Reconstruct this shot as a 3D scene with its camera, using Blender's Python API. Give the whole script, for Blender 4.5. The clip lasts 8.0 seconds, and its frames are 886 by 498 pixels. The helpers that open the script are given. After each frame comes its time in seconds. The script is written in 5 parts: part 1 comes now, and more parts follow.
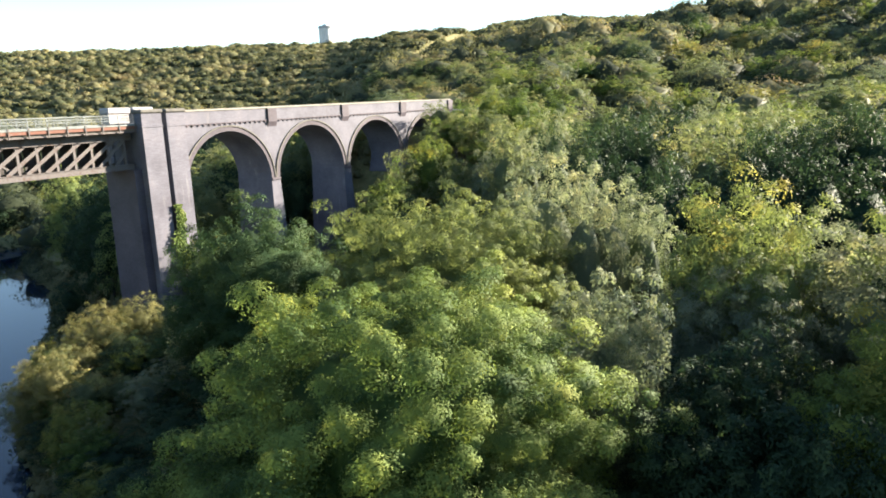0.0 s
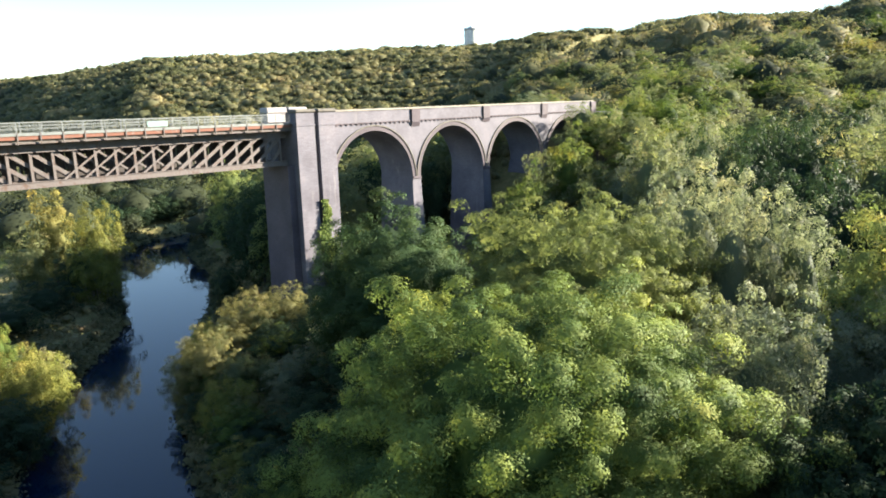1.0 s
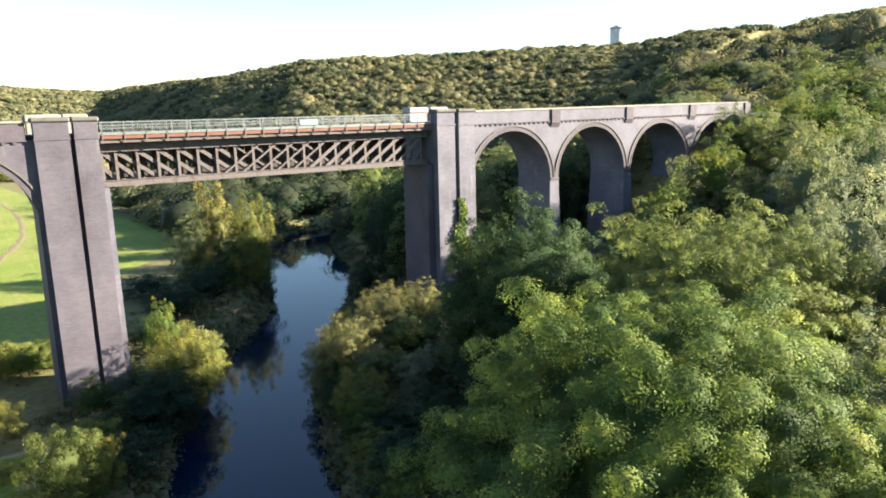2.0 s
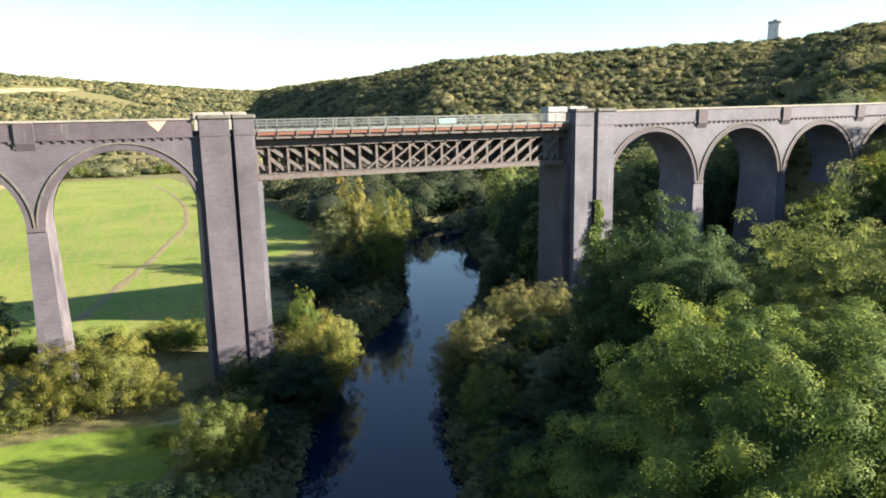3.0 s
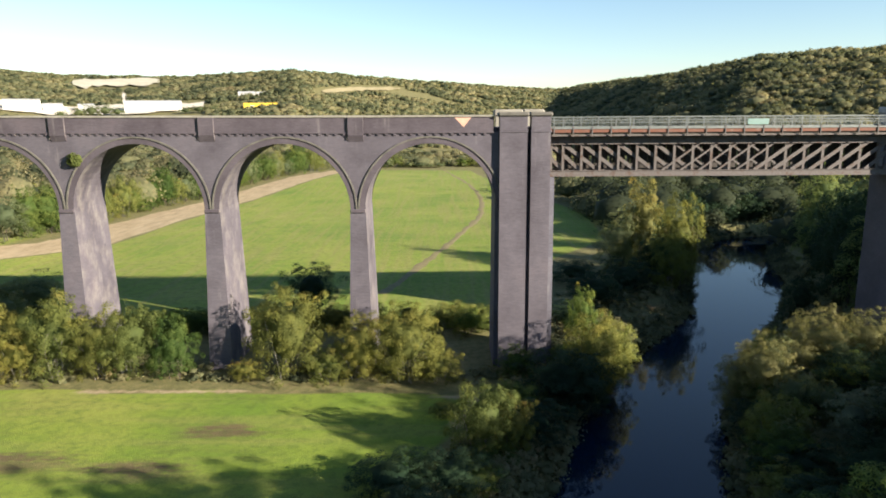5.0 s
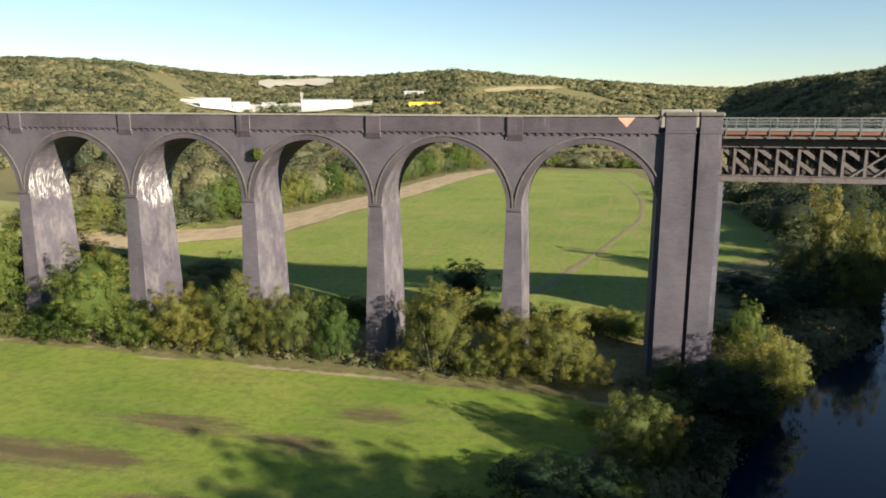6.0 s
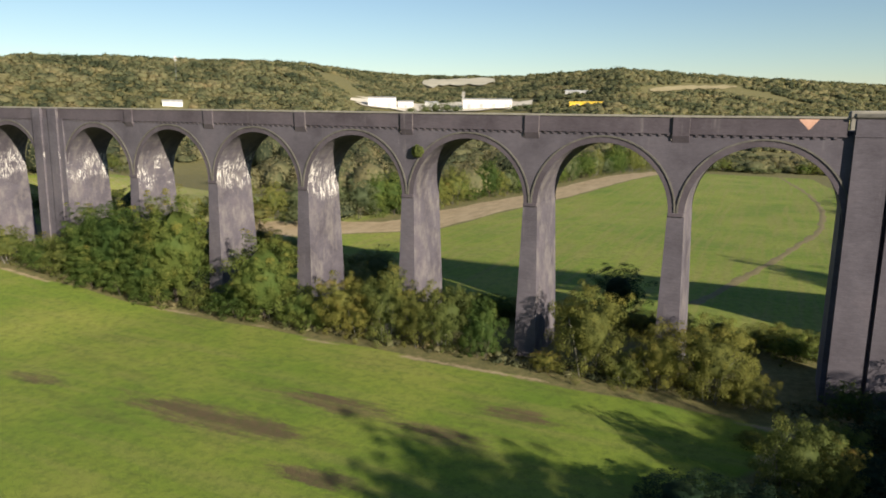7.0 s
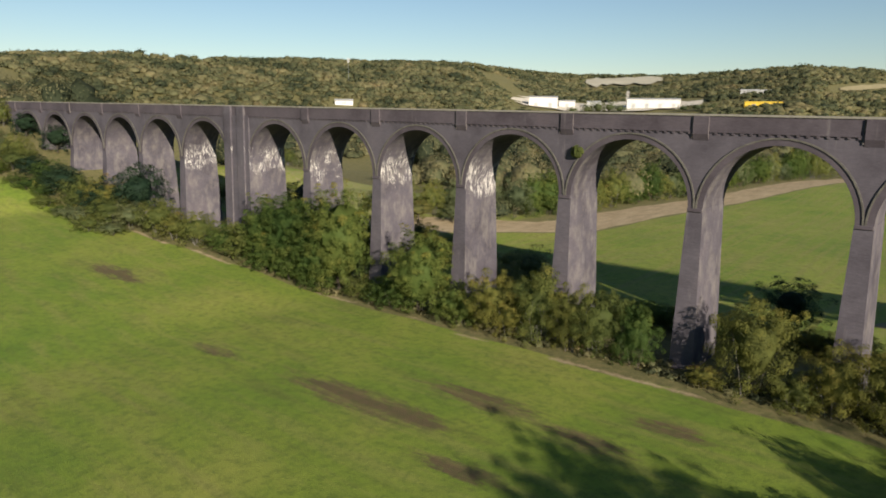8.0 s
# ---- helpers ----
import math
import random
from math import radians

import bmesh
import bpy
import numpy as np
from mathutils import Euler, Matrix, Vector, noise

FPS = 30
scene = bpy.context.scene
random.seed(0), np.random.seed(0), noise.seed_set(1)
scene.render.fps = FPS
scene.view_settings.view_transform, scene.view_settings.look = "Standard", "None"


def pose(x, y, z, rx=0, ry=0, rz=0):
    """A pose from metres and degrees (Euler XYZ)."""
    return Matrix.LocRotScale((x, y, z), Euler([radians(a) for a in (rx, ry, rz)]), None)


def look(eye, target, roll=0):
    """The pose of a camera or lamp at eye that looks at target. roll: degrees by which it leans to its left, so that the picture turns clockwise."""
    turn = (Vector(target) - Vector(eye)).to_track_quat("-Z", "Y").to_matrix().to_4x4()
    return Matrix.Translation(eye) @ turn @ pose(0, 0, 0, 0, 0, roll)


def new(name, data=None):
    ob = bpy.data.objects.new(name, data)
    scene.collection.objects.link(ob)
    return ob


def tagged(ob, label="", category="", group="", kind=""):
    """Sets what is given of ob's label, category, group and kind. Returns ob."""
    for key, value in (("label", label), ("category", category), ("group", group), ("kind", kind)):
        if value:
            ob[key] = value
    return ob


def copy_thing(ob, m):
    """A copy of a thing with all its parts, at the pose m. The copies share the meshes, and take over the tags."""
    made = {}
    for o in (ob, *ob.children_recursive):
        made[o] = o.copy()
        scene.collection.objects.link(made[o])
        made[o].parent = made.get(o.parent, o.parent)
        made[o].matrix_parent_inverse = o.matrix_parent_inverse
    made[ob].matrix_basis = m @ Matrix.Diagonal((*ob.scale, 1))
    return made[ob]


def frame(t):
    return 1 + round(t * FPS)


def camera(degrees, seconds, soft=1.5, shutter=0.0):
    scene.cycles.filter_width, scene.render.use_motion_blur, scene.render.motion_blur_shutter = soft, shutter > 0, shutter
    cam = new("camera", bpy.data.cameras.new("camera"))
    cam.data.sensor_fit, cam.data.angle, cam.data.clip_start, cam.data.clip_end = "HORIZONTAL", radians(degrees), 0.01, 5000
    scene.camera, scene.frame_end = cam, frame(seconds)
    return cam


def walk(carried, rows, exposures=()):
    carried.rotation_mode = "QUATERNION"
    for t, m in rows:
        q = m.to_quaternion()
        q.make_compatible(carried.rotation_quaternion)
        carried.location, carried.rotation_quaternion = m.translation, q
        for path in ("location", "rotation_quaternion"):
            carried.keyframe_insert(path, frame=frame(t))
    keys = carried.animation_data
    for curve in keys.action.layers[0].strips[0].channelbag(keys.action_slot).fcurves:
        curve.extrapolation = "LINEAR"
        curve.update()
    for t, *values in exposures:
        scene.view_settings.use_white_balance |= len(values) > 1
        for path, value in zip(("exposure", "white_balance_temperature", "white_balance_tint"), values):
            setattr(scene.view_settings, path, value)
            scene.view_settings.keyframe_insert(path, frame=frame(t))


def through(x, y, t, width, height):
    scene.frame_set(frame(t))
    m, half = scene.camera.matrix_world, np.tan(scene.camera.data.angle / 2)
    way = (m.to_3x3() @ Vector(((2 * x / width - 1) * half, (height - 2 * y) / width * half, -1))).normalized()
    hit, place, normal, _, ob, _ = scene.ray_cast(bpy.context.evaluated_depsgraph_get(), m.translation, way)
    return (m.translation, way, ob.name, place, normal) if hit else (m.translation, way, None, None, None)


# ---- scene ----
cam = camera(65.0, 8.0, 1.8)
# seconds, eye, target, roll
PATH = [
    (0, (-6.05, -87.60, 36.00), (10.334, -76.919, 31.821), -1.87),
    (0.5, (-6.05, -87.60, 36.00), (9.230, -75.365, 31.899), -1.73),
    (1, (-6.05, -87.60, 36.00), (7.946, -73.893, 31.971), -1.56),
    (1.5, (-6.05, -87.60, 36.00), (6.537, -72.574, 32.029), -1.38),
    (3, (-6.05, -87.60, 36.00), (1.720, -69.583, 32.125), -1.01),
    (3.5, (-6.05, -87.60, 36.00), (-0.068, -68.911, 32.133), -0.85),
    (4, (-6.05, -87.60, 36.00), (-1.923, -68.413, 32.148), -0.69),
    (4.5, (-6.05, -87.60, 36.00), (-3.974, -68.082, 32.159), -0.54),
    (6, (-6.05, -87.60, 36.00), (-10.497, -68.482, 32.163), -0.02),
    (6.5, (-6.05, -87.60, 36.00), (-12.600, -69.099, 32.153), 0.19),
    (7, (-6.05, -87.60, 36.00), (-14.611, -69.943, 32.136), 0.36),
    (7.5, (-6.05, -87.60, 36.00), (-16.532, -71.016, 32.115), 0.50),
    (8, (-6.05, -87.60, 36.00), (-18.317, -72.298, 32.081), 0.68),
]
EXPOSURE = [(0, 2.82), (1.5, 2.84), (3.5, 2.34), (4.5, 2.07), (6.5, 1.36), (8, 0.88)]
walk(cam, [(t, look(e, g, r)) for t, e, g, r in PATH], EXPOSURE)

# ---- light ----
SUN_AZ, SUN_EL = 119.2, 18.6     # bearing from +y towards +x, and height, in degrees
world = bpy.data.worlds.new("sky")
scene.world = world
world.use_nodes = True
wn = world.node_tree.nodes
sky = wn.new("ShaderNodeTexSky")
sky.sky_type = "NISHITA"
sky.sun_disc = False
sky.sun_elevation, sky.sun_rotation = radians(SUN_EL), radians(SUN_AZ)
sky.air_density, sky.dust_density, sky.ozone_density = 1.0, 0.06, 2.3
wn["Background"].inputs[1].default_value = 0.052
world.node_tree.links.new(sky.outputs[0], wn["Background"].inputs[0])
sun = new("sun", bpy.data.lights.new("sun", "SUN"))
sun.data.energy, sun.data.angle, sun.data.color = 5.0, radians(0.6), (1.0, 0.88, 0.715)
sx, sy, sz = (math.sin(radians(SUN_AZ)) * math.cos(radians(SUN_EL)), math.cos(radians(SUN_AZ)) * math.cos(radians(SUN_EL)), math.sin(radians(SUN_EL)))
sun.matrix_basis = look((sx * 400, sy * 400, sz * 400), (0, 0, 0))


# ---- materials ----
class Nodes:
    """A short way to write node materials."""

    def __init__(self, name):
        self.mat = bpy.data.materials.new(name)
        self.mat.use_nodes = True
        self.tree = self.mat.node_tree
        self.bsdf = self.tree.nodes["Principled BSDF"]
        self.out = self.tree.nodes["Material Output"]
        self.bsdf.inputs["Specular IOR Level"].default_value = 0.3

    def link(self, a, b):
        self.tree.links.new(a, b)

    def add(self, kind, **values):
        n = self.tree.nodes.new("ShaderNode" + kind)
        for key, value in values.items():
            if key in n.inputs:
                n.inputs[key].default_value = value
        return n

    def place(self, sx=1, sy=1, sz=1):
        geo = self.add("NewGeometry")
        m = self.add("Mapping")
        m.inputs["Scale"].default_value = (sx, sy, sz)
        self.link(geo.outputs["Position"], m.inputs["Vector"])
        return m.outputs[0]

    def local(self, sx=1, sy=1, sz=1):
        c = self.add("TexCoord")
        m = self.add("Mapping")
        m.inputs["Scale"].default_value = (sx, sy, sz)
        self.link(c.outputs["Object"], m.inputs["Vector"])
        return m.outputs[0]

    def noise(self, vec, scale, detail=4, rough=0.6):
        n = self.add("TexNoise", Scale=scale, Detail=detail, Roughness=rough)
        self.link(vec, n.inputs["Vector"])
        return n.outputs["Fac"]

    def ramp(self, fac, stops):
        r = self.add("ValToRGB")
        while len(r.color_ramp.elements) < len(stops):
            r.color_ramp.elements.new(0.5)
        for e, (p, c) in zip(r.color_ramp.elements, stops):
            e.position = p
            e.color = (*c, 1) if len(c) == 3 else c
        self.link(fac, r.inputs[0])
        return r.outputs[0]

    def grey(self, fac, lo, hi):
        m = self.add("MapRange")
        m.inputs["From Min"].default_value, m.inputs["From Max"].default_value = lo, hi
        self.link(fac, m.inputs["Value"])
        return m.outputs[0]

    def mix(self, fac, a, b, kind="MIX"):
        m = self.tree.nodes.new("ShaderNodeMix")
        m.data_type = "RGBA"
        m.blend_type = kind
        for value, k in ((fac, 0), (a, 6), (b, 7)):
            if isinstance(value, (int, float)):
                m.inputs[k].default_value = value
            elif isinstance(value, tuple):
                m.inputs[k].default_value = (*value, 1)
            else:
                self.link(value, m.inputs[k])
        return m.outputs[2]

    def maths(self, op, a, b=0.0):
        m = self.tree.nodes.new("ShaderNodeMath")
        m.operation = op
        for value, k in ((a, 0), (b, 1)):
            if isinstance(value, (int, float)):
                m.inputs[k].default_value = value
            else:
                self.link(value, m.inputs[k])
        return m.outputs[0]

    def attr(self, name):
        n = self.add("Attribute")
        n.attribute_name = name
        return n.outputs["Fac"]

    def bump(self, height, strength, distance):
        b = self.add("Bump", Strength=strength, Distance=distance)
        self.link(height, b.inputs["Height"])
        self.link(b.outputs[0], self.bsdf.inputs["Normal"])

    def done(self, colour, rough=0.8, metal=0.0):
        if isinstance(colour, tuple):
            self.bsdf.inputs["Base Color"].default_value = (*colour, 1)
        else:
            self.link(colour, self.bsdf.inputs["Base Color"])
        if isinstance(rough, (int, float)):
            self.bsdf.inputs["Roughness"].default_value = rough
        else:
            self.link(rough, self.bsdf.inputs["Roughness"])
        self.bsdf.inputs["Metallic"].default_value = metal
        return self.mat


def brick_material(name, stain=0.0, tone=(1.0, 1.0, 1.0)):
    n = Nodes(name)
    courses = n.noise(n.place(1.1, 1.1, 6.0), 1.0, 5, 0.7)
    grain = n.noise(n.place(4.5, 4.5, 13.0), 1.0, 2, 0.5)
    patch = n.noise(n.place(1, 1, 1), 0.16, 4, 0.6)
    t = lambda c: tuple(a * b for a, b in zip(c, tone))  # noqa: E731
    col = n.ramp(courses, [(0.25, t((0.072, 0.061, 0.067))), (0.5, t((0.090, 0.077, 0.084))), (0.75, t((0.110, 0.097, 0.103)))])
    col = n.mix(n.maths("MULTIPLY", n.grey(grain, 0.4, 0.75), 0.35), col, t((0.045, 0.035, 0.038)), "MIX")
    big = n.ramp(patch, [(0.3, (0.62, 0.60, 0.62)), (0.55, (1, 1, 1)), (0.75, (1.25, 1.2, 1.15))])
    col = n.mix(1.0, col, big, "MULTIPLY")
    streak = n.noise(n.place(1.6, 1.6, 0.10), 1.0, 4, 0.65)
    where = n.noise(n.place(0.5, 0.5, 0.22), 1.0, 3, 0.6)
    both = n.maths("MULTIPLY", n.grey(streak, 0.55 - 0.05 * stain, 0.72), n.grey(where, 0.56 - 0.10 * stain, 0.70))
    col = n.mix(n.maths("MULTIPLY", both, 0.16 + 0.4 * stain), col, (0.385, 0.364, 0.343))
    # lime runs below the springing of the western arches, on the faces turned east
    geo = n.add("NewGeometry")
    at, to = n.add("SeparateXYZ"), n.add("SeparateXYZ")
    n.link(geo.outputs["Position"], at.inputs[0])
    n.link(geo.outputs["Normal"], to.inputs[0])
    level = n.maths("ADD", at.outputs[2], n.maths("MULTIPLY", n.noise(n.place(0.06, 0.16, 0.0), 1.0, 3, 0.6), 9.0))
    zone = n.maths("MULTIPLY", n.grey(level, 26.6, 28.2), n.grey(level, 33.0, 31.2))
    zone = n.maths("MULTIPLY", zone, n.maths("MULTIPLY", n.grey(at.outputs[0], -58.0, -70.0), n.grey(at.outputs[0], -165.0, -150.0)))
    zone = n.maths("MULTIPLY", zone, n.grey(to.outputs[0], 0.2, 0.8))
    runs = n.grey(n.noise(n.place(0.9, 3.4, 0.75), 1.0, 6, 0.8), 0.515, 0.55)
    runs = n.maths("MULTIPLY", runs, n.grey(n.noise(n.place(0.05, 0.30, 0.5), 1.0, 3, 0.6), 0.42, 0.52))
    col = n.mix(n.maths("MULTIPLY", zone, runs), col, (0.56, 0.54, 0.51))
    # paler patches on east faces paint the sunlit side into the colour
    sun_side = n.maths("MULTIPLY", n.grey(n.noise(n.place(0.3, 0.5, 0.3), 1.0, 5, 0.7), 0.46, 0.75), n.grey(to.outputs[0], 0.2, 0.8))
    col = n.mix(n.maths("MULTIPLY", sun_side, 0.65), col, (0.210, 0.193, 0.178))
    n.bump(n.mix(0.5, courses, grain), 0.25, 0.03)
    return n.done(col, 0.78)


def plain_material(name, a, b, scale=1.5, rough=0.8, metal=0.0, relief=0.2):
    n = Nodes(name)
    big = n.noise(n.place(), scale, 5, 0.65)
    fine = n.noise(n.place(), scale * 9, 3, 0.6)
    col = n.ramp(big, [(0.3, a), (0.7, b)])
    col = n.mix(n.maths("MULTIPLY", n.grey(fine, 0.4, 0.8), 0.4), col, tuple(c * 0.6 for c in a))
    n.bump(fine, relief, 0.02)
    return n.done(col, rough, metal)


def rusty_material(name, paint, rust, share):
    n = Nodes(name)
    a = n.noise(n.place(1, 1, 1), 1.3, 6, 0.75)
    b = n.noise(n.place(3, 3, 1), 2.5, 4, 0.6)
    col = n.mix(n.grey(a, share, share + 0.12), paint, rust)
    col = n.mix(n.maths("MULTIPLY", n.grey(b, 0.45, 0.75), 0.5), col, tuple(c * 0.45 for c in rust))
    n.bump(b, 0.2, 0.01)
    return n.done(col, 0.7)


def foliage(name, stops, spread=0.5, through=0.35, patch=0.22):
    """Leaves: a ramp of colours run through by tree, by clump and by leaf."""
    n = Nodes(name)
    info, geo = n.add("ObjectInfo"), n.add("NewGeometry")
    clump = n.noise(n.place(), patch, 3, 0.6)
    tint = n.attr("tint")
    fac = n.maths("ADD", n.maths("MULTIPLY", info.outputs["Random"], spread), n.maths("MULTIPLY", geo.outputs["Random Per Island"], 0.08))
    fac = n.maths("ADD", fac, n.maths("MULTIPLY", n.grey(clump, 0.3, 0.7), 0.78 - spread))
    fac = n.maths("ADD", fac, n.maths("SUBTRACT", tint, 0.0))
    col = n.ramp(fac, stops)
    n.link(col, n.bsdf.inputs["Base Color"])
    n.bsdf.inputs["Roughness"].default_value = 0.65
    n.bsdf.inputs["Specular IOR Level"].default_value = 0.08
    tr = n.add("BsdfTranslucent")
    n.link(n.mix(1.0, col, (1.15, 1.15, 0.75), "MULTIPLY"), tr.inputs["Color"])
    m = n.add("MixShader")
    m.inputs[0].default_value = through
    n.link(n.bsdf.outputs[0], m.inputs[1])
    n.link(tr.outputs[0], m.inputs[2])
    n.link(m.outputs[0], n.out.inputs["Surface"])
    return n.mat


BRICK = brick_material("blue_brick", 0.25, (0.95, 1.01, 1.12))
BRICK_DARK = brick_material("parapet_brick", 0.1, (0.84, 0.84, 0.92))
BRICK_PALE = brick_material("tower_brick", 0.5, (1.20, 1.38, 1.54))
STONE = plain_material("coping_stone", (0.172, 0.162, 0.139), (0.264, 0.251, 0.211), 0.7)
COPING_DARK = plain_material("weathered_coping", (0.066, 0.063, 0.056), (0.132, 0.125, 0.109), 1.0)
CONCRETE = plain_material("pale_render", (0.238, 0.228, 0.228), (0.330, 0.317, 0.310), 0.9)
IRON = rusty_material("weathered_iron", (0.104, 0.093, 0.090), (0.080, 0.052, 0.040), 0.52)
DARK_IRON = rusty_material("gap_iron", (0.040, 0.035, 0.033), (0.034, 0.024, 0.018), 0.52)
RUST = rusty_material("red_rust_paint", (0.139, 0.056, 0.036), (0.178, 0.132, 0.109), 0.55)
STEEL = plain_material("galvanised_rail", (0.123, 0.139, 0.135), (0.184, 0.200, 0.192), 2.0, 0.55, 0.3)
BARK = plain_material("bark", (0.046, 0.036, 0.026), (0.112, 0.096, 0.076), 3.0, 0.9)
PALE_BARK = plain_material("pale_bark", (0.099, 0.091, 0.079), (0.166, 0.158, 0.143), 3.0, 0.85)
DECK = plain_material("deck_ballast", (0.074, 0.069, 0.060), (0.139, 0.130, 0.111), 1.2, 0.95)

LEAF_GREEN = foliage("green_leaves", [(0.0, (0.048, 0.084, 0.024)), (0.35, (0.090, 0.132, 0.035)), (0.7, (0.152, 0.182, 0.048)), (1.0, (0.240, 0.224, 0.056))], 0.5, 0.5)
LEAF_BUSH = foliage("bush_leaves", [(0, (0.080, 0.104, 0.034)), (0.4, (0.142, 0.164, 0.048)), (0.75, (0.205, 0.212, 0.060)), (1, (0.250, 0.216, 0.066))], 0.5, 0.5)
LEAF_OLIVE = foliage("olive_leaves", [(0, (0.088, 0.114, 0.061)), (0.4, (0.150, 0.176, 0.087)), (0.75, (0.212, 0.224, 0.106)), (1, (0.262, 0.232, 0.112))], 0.5, 0.5)
LEAF_THORN = foliage("thorn_leaves", [(0, (0.088, 0.100, 0.030)), (0.4, (0.155, 0.158, 0.040)), (0.75, (0.210, 0.188, 0.048)), (1, (0.222, 0.156, 0.050))], 0.45, 0.4, 0.5)
LEAF_WILLOW = foliage("willow_leaves", [(0, (0.115, 0.145, 0.060)), (0.5, (0.190, 0.222, 0.084)), (1, (0.255, 0.276, 0.100))], 0.1, 0.5)
LEAF_SALLOW = foliage("sallow_leaves", [(0, (0.098, 0.128, 0.090)), (0.4, (0.160, 0.190, 0.129)), (0.75, (0.212, 0.232, 0.156)), (1, (0.262, 0.258, 0.152))], 0.4, 0.5)
LEAF_LIME = foliage("lime_leaves", [(0, (0.092, 0.132, 0.052)), (0.4, (0.152, 0.192, 0.072)), (0.75, (0.205, 0.228, 0.080)), (1, (0.275, 0.250, 0.078))], 0.25, 0.45)
# also used where wood lies in shadow, painting the shade into leaf colour
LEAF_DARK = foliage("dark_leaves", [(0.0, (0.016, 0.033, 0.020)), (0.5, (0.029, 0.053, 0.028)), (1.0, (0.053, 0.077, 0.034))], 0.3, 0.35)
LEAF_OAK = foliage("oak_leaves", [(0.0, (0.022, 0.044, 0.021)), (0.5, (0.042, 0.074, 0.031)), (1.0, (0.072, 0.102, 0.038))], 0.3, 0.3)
LEAF_ASH = foliage("ash_leaves", [(0, (0.034, 0.064, 0.023)), (0.3, (0.084, 0.126, 0.037)), (0.6, (0.148, 0.190, 0.048)), (0.85, (0.225, 0.246, 0.054)), (1, (0.290, 0.285, 0.056))], 0.1, 0.28, 0.35)
LEAF_YELLOW = foliage("yellow_leaves", [(0.0, (0.126, 0.133, 0.050)), (0.5, (0.203, 0.189, 0.065)), (1.0, (0.280, 0.224, 0.065))], 0.4, 0.45)
LEAF_OSIER = foliage("osier_leaves", [(0, (0.120, 0.126, 0.059)), (0.5, (0.205, 0.198, 0.087)), (1, (0.280, 0.250, 0.112))], 0.2, 0.5)
# autumn colours, paled to stand in for haze; the darkest stop serves shaded wood
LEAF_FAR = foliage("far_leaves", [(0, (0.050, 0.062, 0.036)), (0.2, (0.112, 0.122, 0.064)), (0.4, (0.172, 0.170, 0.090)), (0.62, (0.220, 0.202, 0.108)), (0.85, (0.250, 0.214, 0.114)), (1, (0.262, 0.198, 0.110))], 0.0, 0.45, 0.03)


# ---- meshes ----
def mesh_from(name, verts, faces, material):
    me = bpy.data.meshes.new(name)
    me.from_pydata([tuple(v) for v in verts], [], faces)
    me.materials.append(material)
    me.update()
    return me


def part(name, bm, material, parent=None, label=""):
    """Links a bmesh, or a mesh, as one object, under its thing if it has one."""
    if isinstance(bm, bmesh.types.BMesh):
        me = bpy.data.meshes.new(name)
        bm.to_mesh(me)
        bm.free()
        me.materials.append(material)
    else:
        me = bm
    ob = new(name, me)
    if parent:
        ob.parent = parent
    return tagged(ob, label) if label else ob


def thing(name, label, category, group="", m=None, kind=""):
    ob = new(name)
    ob.empty_display_size = 0.5
    if m:
        ob.matrix_basis = m
    return tagged(ob, label, category, group, kind)


def add_box(bm, x0, x1, y0, y1, z0, z1):
    v = [bm.verts.new((x, y, z)) for z in (z0, z1) for x, y in ((x0, y0), (x1, y0), (x1, y1), (x0, y1))]
    for f in ((3, 2, 1, 0), (4, 5, 6, 7), (0, 1, 5, 4), (1, 2, 6, 5), (2, 3, 7, 6), (3, 0, 4, 7)):
        bm.faces.new([v[i] for i in f])
    return v


def box(x0, x1, y0, y1, z0, z1, bevel=0.0):
    bm = bmesh.new()
    add_box(bm, x0, x1, y0, y1, z0, z1)
    if bevel:
        bmesh.ops.bevel(bm, geom=bm.edges[:], offset=bevel, segments=1, affect="EDGES")
    return bm


def frustum(lo, hi):
    """A block from the rectangle lo (x0, x1, y0, y1, z) up to the rectangle hi."""
    bm = bmesh.new()
    v = [bm.verts.new(p) for a in (lo, hi) for p in ((a[0], a[2], a[4]), (a[1], a[2], a[4]), (a[1], a[3], a[4]), (a[0], a[3], a[4]))]
    for f in ((3, 2, 1, 0), (4, 5, 6, 7), (0, 1, 5, 4), (1, 2, 6, 5), (2, 3, 7, 6), (3, 0, 4, 7)):
        bm.faces.new([v[i] for i in f])
    return bm


def bar(bm, a, b, w, d):
    """A flat bar between two points, w wide in its plane and d deep along y."""
    a, b = Vector(a), Vector(b)
    along = (b - a).normalized()
    side = along.cross(Vector((0, 1, 0))).normalized() * (w / 2)
    deep = Vector((0, d / 2, 0))
    v = [bm.verts.new(p + s * side + q * deep) for p in (a, b) for s, q in ((-1, -1), (1, -1), (1, 1), (-1, 1))]
    for f in ((3, 2, 1, 0), (4, 5, 6, 7), (0, 1, 5, 4), (1, 2, 6, 5), (2, 3, 7, 6), (3, 0, 4, 7)):
        bm.faces.new([v[i] for i in f])


